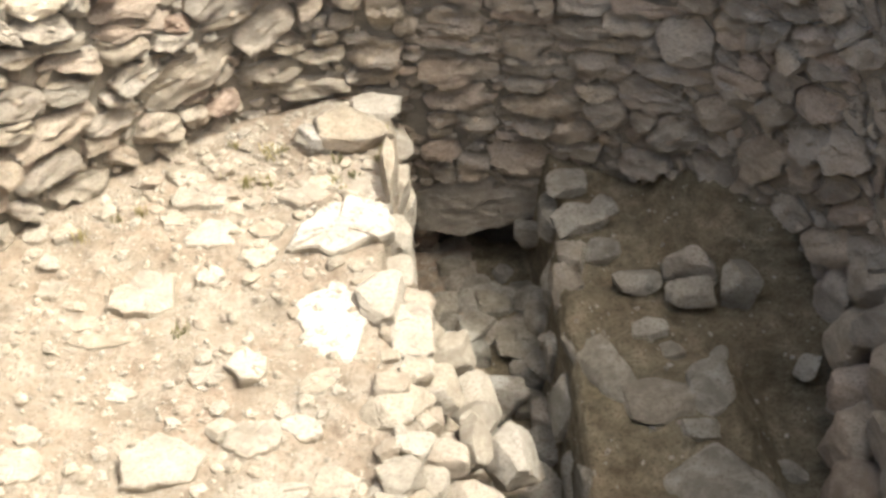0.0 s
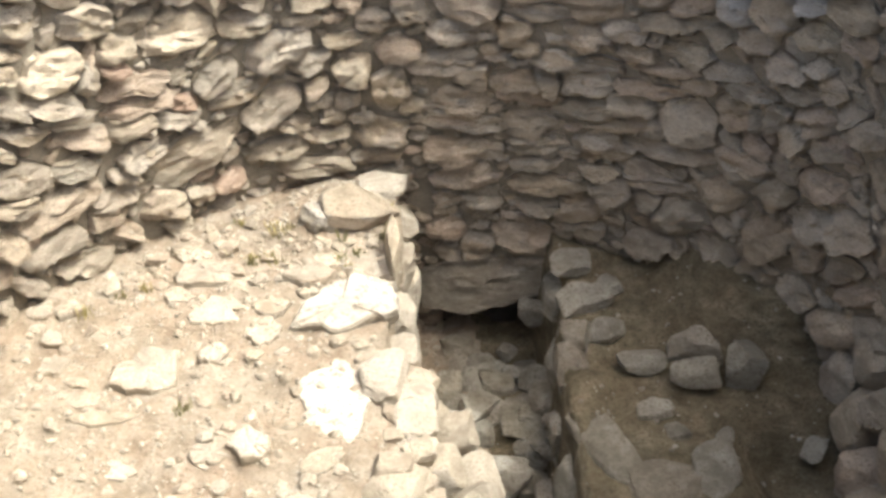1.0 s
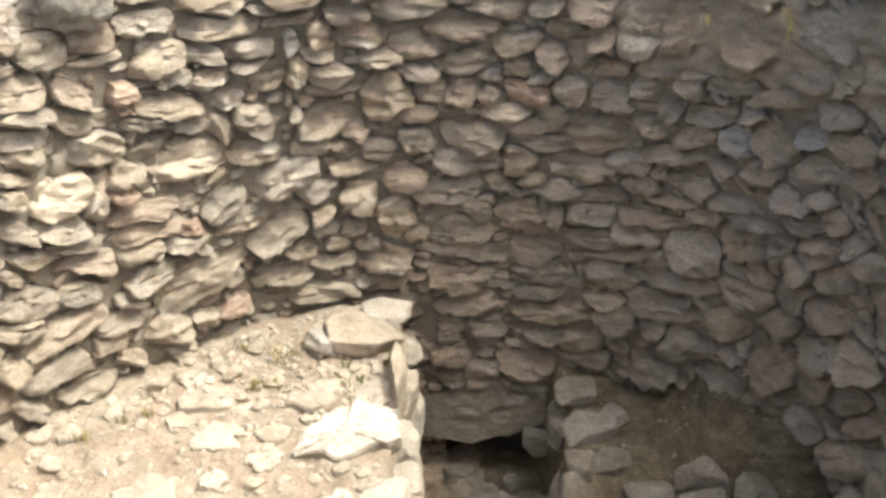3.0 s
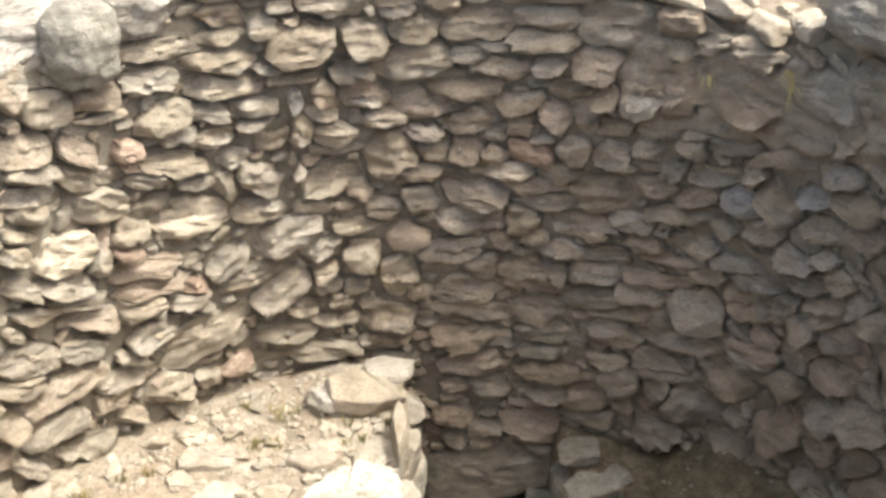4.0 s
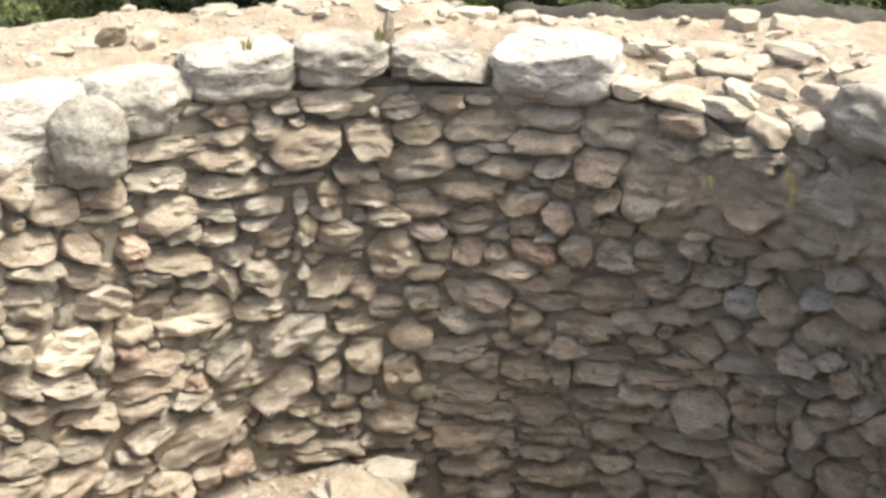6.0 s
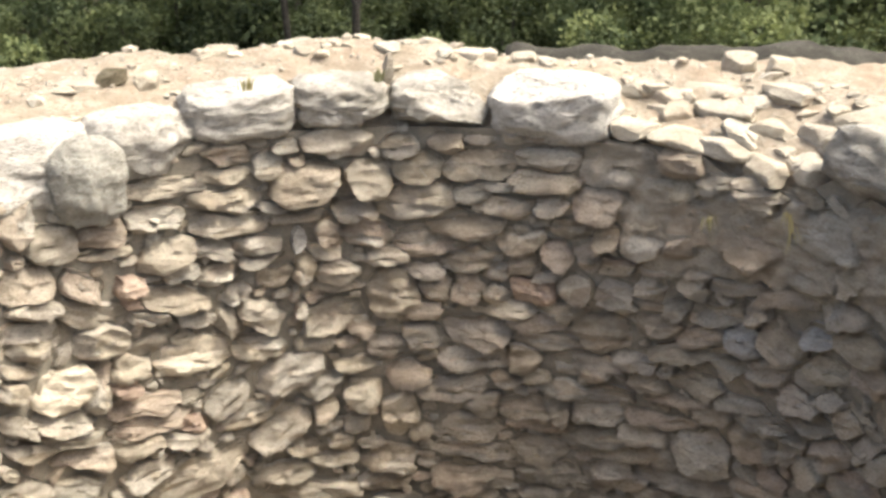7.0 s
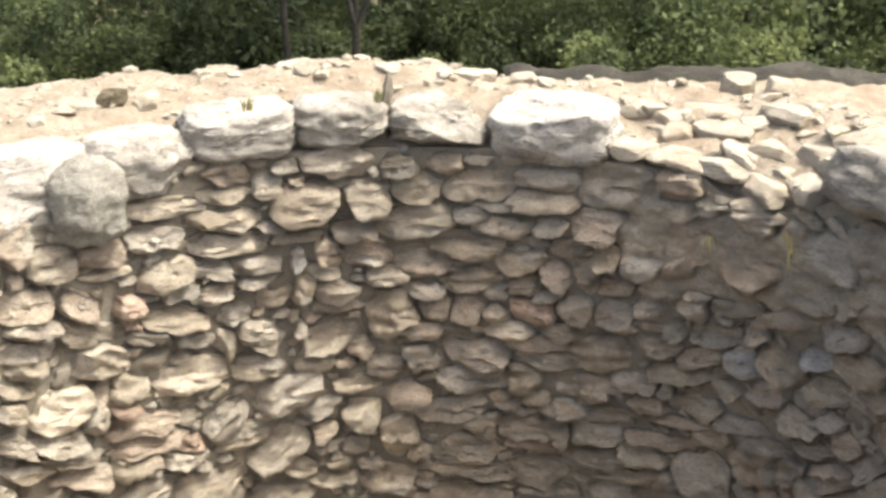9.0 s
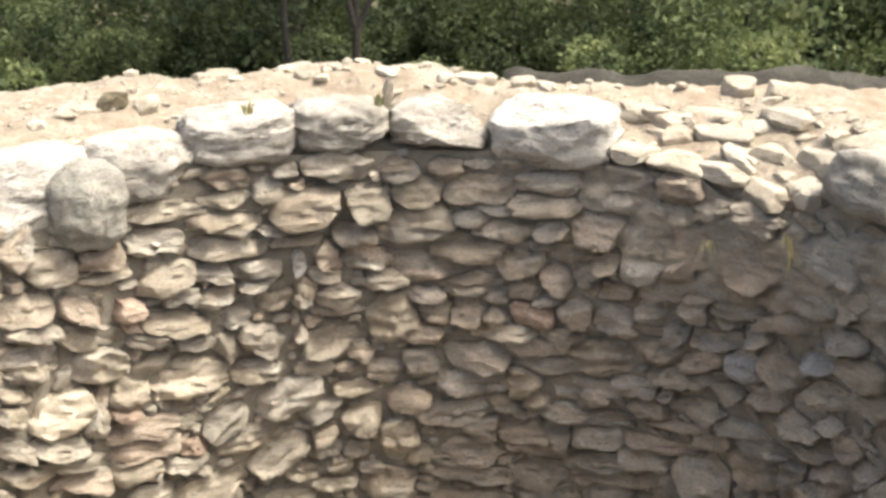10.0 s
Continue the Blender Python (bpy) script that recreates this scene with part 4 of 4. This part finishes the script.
x, y, _z = on_wall(-0.20, 0, -0.20)
rock(x, y, 0.06, 0.05, 0.17, 10, "small grey stone peg upright between coping stones", 0.1, material=LIMESTONE, z=0.07, group="rubble on the rim")
x, y, _z = on_wall(-1.50, 0, -0.42)
rock(x, y, 0.17, 0.09, 0.10, 25, "dark brown flat stone upright behind the coping", 0.15, material=DARK_SOIL, group="rubble on the rim")


# ---- gravel ----
def scatter(name, places, material, label):
    """Many small broken stones in one mesh."""
    shapes = []
    for k in range(6):
        bm = rock_shape((1, 0.8, 0.6), 900 + k, planes=9, detail=1)
        bm.verts.ensure_lookup_table()
        shapes.append((np.array([v.co[:] for v in bm.verts]), [[v.index for v in f.verts] for f in bm.faces]))
        bm.free()
    vs, fs = [], []
    for x, y, z, s in places:
        p, f = shapes[rng.integers(6)]
        a = rng.uniform(0, 6.3)
        q = p * s * rng.uniform(0.7, 1.2, 3)
        o = len(vs)
        c, sn = math.cos(a), math.sin(a)
        vs += [(x + c * v[0] - sn * v[1], y + sn * v[0] + c * v[1], z + v[2] + 0.08 * s) for v in q]
        fs += [[i + o for i in g] for g in f]
    return tagged(mesh_object(name, vs, fs, material, smooth=False), label, "gravel", kind="stuff")


def in_pit(n, x0, x1, y0, y1, big):
    out = []
    while len(out) < n:
        x, y = rng.uniform(x0, x1), rng.uniform(y0, y1)
        if math.hypot(x - CENTRE[0], y - CENTRE[1]) < 2.42:
            out.append((x, y, floor_height(x, y), min(big, 0.012 / (rng.random() + 0.04) ** 0.75)))
    return out


scatter("gravel", in_pit(3400, -2.6, 0.1, 2.4, 6.0, 0.10), PALE_ROCK, "pale broken stone chips strewn over the earth")
scatter("gravel", in_pit(700, -2.3, -0.3, 4.75, 6.0, 0.13), PALE_ROCK, "pale rubble fallen at the foot of the wall")
scatter("gravel", in_pit(420, 0.1, 2.3, 2.4, 6.0, 0.035), GREY_ROCK, "grey stone chips strewn over brown soil")
spots = []
for _ in range(1500):
    a, r = rng.uniform(-1.5, 1.5), rng.uniform(2.62, 3.7)
    x, y = CENTRE[0] + r * math.sin(a), CENTRE[1] + r * math.cos(a)
    spots.append((x, y, ground_height(x, y), min(0.1, 0.014 / (rng.random() + 0.05) ** 0.75)))
scatter("gravel", spots, PALE_ROCK, "pale stone chips on the crest of the pit")


# ---- plants ----
def leaf_material(name, dark, pale):
    m = bpy.data.materials.new(name)
    m.use_nodes = True
    n, l = m.node_tree.nodes, m.node_tree.links
    b = n["Principled BSDF"]
    b.inputs["Roughness"].default_value = 0.8
    geo = n.new("ShaderNodeNewGeometry")
    ramp = n.new("ShaderNodeValToRGB")
    ramp.color_ramp.elements[0].color, ramp.color_ramp.elements[1].color = (*dark, 1), (*pale, 1)
    info = n.new("ShaderNodeObjectInfo")
    both = n.new("ShaderNodeMath")
    both.operation = "MULTIPLY_ADD"
    both.inputs[1].default_value = 0.5
    l.new(geo.outputs["Random Per Island"], both.inputs[0])
    half = n.new("ShaderNodeMath")
    half.operation = "MULTIPLY"
    half.inputs[1].default_value = 0.5
    l.new(info.outputs["Random"], half.inputs[0])
    l.new(half.outputs[0], both.inputs[2])
    l.new(both.outputs[0], ramp.inputs["Fac"])
    # broad random patches of darker and lighter tone
    patch_noise = n.new("ShaderNodeTexNoise")
    patch_noise.inputs["Scale"].default_value = 2.4
    patch_noise.inputs["Detail"].default_value = 3
    l.new(geo.outputs["Position"], patch_noise.inputs["Vector"])
    patch_tone = n.new("ShaderNodeValToRGB")
    patch_tone.color_ramp.elements[0].position, patch_tone.color_ramp.elements[0].color = 0.38, (0.55, 0.62, 0.6, 1)
    patch_tone.color_ramp.elements[1].position, patch_tone.color_ramp.elements[1].color = 0.64, (1.35, 1.3, 1.1, 1)
    l.new(patch_noise.outputs["Fac"], patch_tone.inputs["Fac"])
    tone_mix = n.new("ShaderNodeMix")
    tone_mix.data_type, tone_mix.blend_type = "RGBA", "MULTIPLY"
    tone_mix.inputs["Factor"].default_value = 1.0
    l.new(ramp.outputs["Color"], tone_mix.inputs["A"])
    l.new(patch_tone.outputs["Color"], tone_mix.inputs["B"])
    l.new(tone_mix.outputs["Result"], b.inputs["Base Color"])
    tr = n.new("ShaderNodeBsdfTranslucent")
    l.new(tone_mix.outputs["Result"], tr.inputs["Color"])
    mix = n.new("ShaderNodeMixShader")
    mix.inputs[0].default_value = 0.42
    l.new(b.outputs[0], mix.inputs[1])
    l.new(tr.outputs[0], mix.inputs[2])
    l.new(mix.outputs[0], n["Material Output"].inputs["Surface"])
    return m


LEAF = leaf_material("oak leaf", (0.06, 0.078, 0.038), (0.19, 0.225, 0.105))
GRASS = leaf_material("dry grass", (0.26, 0.22, 0.10), (0.46, 0.41, 0.24))
BARK = stone_material("bark", (0.025, 0.021, 0.016), (0.045, 0.038, 0.03), (0.075, 0.064, 0.052), scale=2.0)


def limb(vs, fs, a, b, ra, rb, n=7, bends=5):
    o = len(vs)
    a, b = Vector(a), Vector(b)
    for k in range(bends + 1):
        t = k / bends
        p = a.lerp(b, t) + Vector((fbm(3 * t, a.x + b.x, 1), fbm(3 * t, a.y + b.y, 2), 0)) * 0.25 * (b - a).length * t * (1 - t)
        r = ra + (rb - ra) * t
        for i in range(n):
            c = 2 * math.pi * i / n
            vs.append((p.x + r * math.cos(c), p.y + r * math.sin(c), p.z))
    for k in range(bends):
        for i in range(n):
            j = (i + 1) % n
            fs.append((o + k * n + i, o + k * n + j, o + (k + 1) * n + j, o + (k + 1) * n + i))


def leaves(blobs, n, size):
    """Leaves in clumps round the middles given: place, radius, flatness."""
    w = np.array([b[1] ** 2 for b in blobs])
    pick = rng.choice(len(blobs), n, p=w / w.sum())
    c = np.array([b[0] for b in blobs])[pick]
    rad = np.array([b[1] for b in blobs])[pick]
    d = rng.normal(size=(n, 3))
    d /= np.linalg.norm(d, axis=1)[:, None]
    d[:, 2] *= 0.8
    p = c + d * (rad * rng.uniform(0.45, 1.08, n) ** 0.6)[:, None]
    up = rng.normal(size=(n, 3)) + np.array([0, 0, 0.8])
    side = np.cross(up, rng.normal(size=(n, 3)))
    side /= np.linalg.norm(side, axis=1)[:, None]
    along = np.cross(side, up)
    along /= np.linalg.norm(along, axis=1)[:, None]
    s = (size * rng.uniform(0.6, 1.3, n))[:, None]
    v = np.stack([p - along * s, p + side * s * 0.5, p + along * s, p - side * s * 0.5], 1).reshape(-1, 3)
    return v.tolist(), [(4 * i, 4 * i + 1, 4 * i + 2, 4 * i + 3) for i in range(n)]


def tree(x, y, h, spread, n, low, label):
    z = ground_height(x, y)
    root = new("tree")
    root.location = (x, y, z)
    tagged(root, label, "tree", "trees behind the pit")
    vs, fs, blobs = [], [], []
    limb(vs, fs, (0, 0, -0.15), (0.2, 0.1, 0.65 * h), 0.05 * h ** 0.5 + 0.05, 0.05)
    for k in range(9):
        a = 2.4 * k + rng.uniform(-0.4, 0.4)
        zz = h * (low + (0.95 - low) * k / 8)
        rr = spread * (1 - 0.5 * abs(k / 8 - 0.35)) * rng.uniform(0.7, 1.0)
        e = (rr * 0.75 * math.cos(a), rr * 0.75 * math.sin(a), zz)
        limb(vs, fs, (0.05, 0.02, min(zz * 0.7, 0.6 * h)), e, 0.05, 0.015, 5, 4)
        blobs.append((e, spread * rng.uniform(0.3, 0.48)))
        for _ in range(2):
            blobs.append(((e[0] + rng.normal(0, 0.3 * spread), e[1] + rng.normal(0, 0.3 * spread), max(0.2, e[2] + rng.normal(0, 0.12 * h))), spread * rng.uniform(0.2, 0.34)))
    mesh_object("trunk", vs, fs, BARK, root)
    mesh_object("crown", *leaves(blobs, n, 0.045), LEAF, root, smooth=False)


def bush(x, y, w, h, n, label):
    z = ground_height(x, y)
    root = new("bush")
    root.location = (x, y, z)
    tagged(root, label, "bush", "bushes behind the pit")
    vs, fs, blobs = [], [], []
    for k in range(34):
        a = rng.uniform(0, 6.3)
        r = 0.44 * w * math.sqrt(rng.random())
        e = (r * math.cos(a), r * math.sin(a), h * rng.uniform(0.2, 0.8) * (1 - 0.3 * r / w))
        limb(vs, fs, (0.06 * math.cos(a), 0.06 * math.sin(a), -0.1), e, 0.03, 0.008, 5, 4)
        blobs.append((e, rng.uniform(0.06, 0.15) * w))
    mesh_object("stem", vs, fs, BARK, root)
    mesh_object("foliage", *leaves(blobs, n, 0.031), LEAF, root, smooth=False)


for k, (x, y) in enumerate(((-5.6, 10.6), (-4.0, 9.9), (-2.5, 10.4), (-1.3, 11.0), (0.6, 10.7), (2.2, 10.0), (3.6, 10.9), (5.4, 10.0), (-3.2, 11.8), (0.0, 11.8), (3.0, 11.9), (6.4, 11.4), (-6.6, 11.6), (-4.8, 11.4), (-1.6, 11.5), (1.5, 11.4), (4.6, 11.6), (-2.0, 12.6), (1.8, 13.0), (5.6, 12.6), (-5.2, 12.8))):
    bush(x, y, rng.uniform(2.3, 3.0), rng.uniform(2.0, 2.8), 21000, "dense dark green bush at the edge of the wood")
for x, y, h in ((2.9, 11.2, 5.0), (-1.6, 11.4, 5.5), (-0.7, 12.6, 6.5), (0.1, 14.0, 7.0), (3.6, 13.0, 6.5), (-4.6, 13.2, 6.0), (6.6, 13.6, 6.5), (-8.0, 13.5, 6.5), (9.0, 13.0, 6.0), (-2.6, 15.0, 7.0), (5.0, 15.6, 7.0), (1.8, 15.8, 6.5), (-6.4, 15.8, 7.0)):
    tree(x, y, h, rng.uniform(2.0, 2.6), 11000, 0.2, "green holm oak with a dense crown behind the pit")


def sapling(x, y, fork, limbs, thick):
    """A slim young trunk that forks low, with its leaves high up."""
    z = ground_height(x, y)
    root = new("sapling")
    root.location = (x, y, z)
    tagged(root, "slim dark forked trunk of a young tree before the bushes", "tree", "young trees behind the pit")
    vs, fs, blobs = [], [], []
    limb(vs, fs, (0, 0, -0.15), (0, 0, fork - z), thick, 0.8 * thick)
    for dx, dy, top in limbs:
        limb(vs, fs, (0, 0, fork - z - 0.04), (dx, dy, top - z), 0.7 * thick, 0.4 * thick)
        for _ in range(5):
            blobs.append(((dx + rng.normal(0, 0.35), dy + rng.normal(0, 0.3), top - z + rng.uniform(-0.2, 0.7)), rng.uniform(0.2, 0.35)))
    mesh_object("trunk", vs, fs, BARK, root)
    mesh_object("crown", *leaves(blobs, 4000, 0.04), LEAF, root, smooth=False)


sapling(-0.74, 9.5, -0.10, ((-0.22, 0.0, 1.1), (0.04, 0.1, 1.3), (0.62, 0.0, 1.0)), 0.042)
sapling(-1.33, 9.6, 0.5, ((-0.2, 0.1, 1.4), (0.25, 0.0, 1.3)), 0.035)


def tuft(place, n, length, label, droop=0.0):
    vs, fs = [], []
    for _ in range(n):
        a = rng.uniform(0, 6.3)
        d = Vector((math.cos(a) * 0.35, math.sin(a) * 0.35, 1.0 - 2 * droop)).normalized() * length * rng.uniform(0.5, 1.0)
        b = Vector((rng.normal(0, 0.02), rng.normal(0, 0.02), 0))
        s = Vector((-math.sin(a), math.cos(a), 0)) * 0.003
        o = len(vs)
        m = b + d * 0.5 + Vector((0, 0, 0.01))
        vs += [b - s, b + s, m + s, m - s, b + d]
        fs += [(o, o + 1, o + 2, o + 3), (o + 3, o + 2, o + 4)]
    ob = mesh_object("grass_tuft", [tuple(v) for v in vs], fs, GRASS, smooth=False)
    ob.location = place
    return tagged(ob, label, "grass tuft", "dry grass on the walling", "stuff")


for _ in range(16):
    x, y = rng.normal(-0.75, 0.28), rng.normal(5.35, 0.22)
    if math.hypot(x - CENTRE[0], y - CENTRE[1]) < 2.35:
        tuft((x, y, floor_height(x, y) - 0.005), 22, rng.uniform(0.05, 0.10), "low dry weed tuft on the sunlit bench")
for x, y in ((-1.75, 4.85), (-1.6, 4.9), (-1.9, 4.7), (-0.3, 5.3), (-0.28, 5.5), (-1.25, 3.95)):
    tuft((x, y, floor_height(x, y) - 0.005), 26, 0.08, "low dry weed tuft on the sunlit bench")
tuft((-1.0, 5.66, 0.15), 40, 0.08, "short yellow-green grass tuft on a coping stone")
tuft((-0.35, 5.92, 0.13), 24, 0.10, "small dry grass tuft between two coping stones")
for u, z in ((1.60, -0.42), (2.02, -0.30), (2.06, -0.36)):
    tuft(on_wall(u, z, 0.12), 9, 0.16, "dry straw hanging from the walling", 0.9)
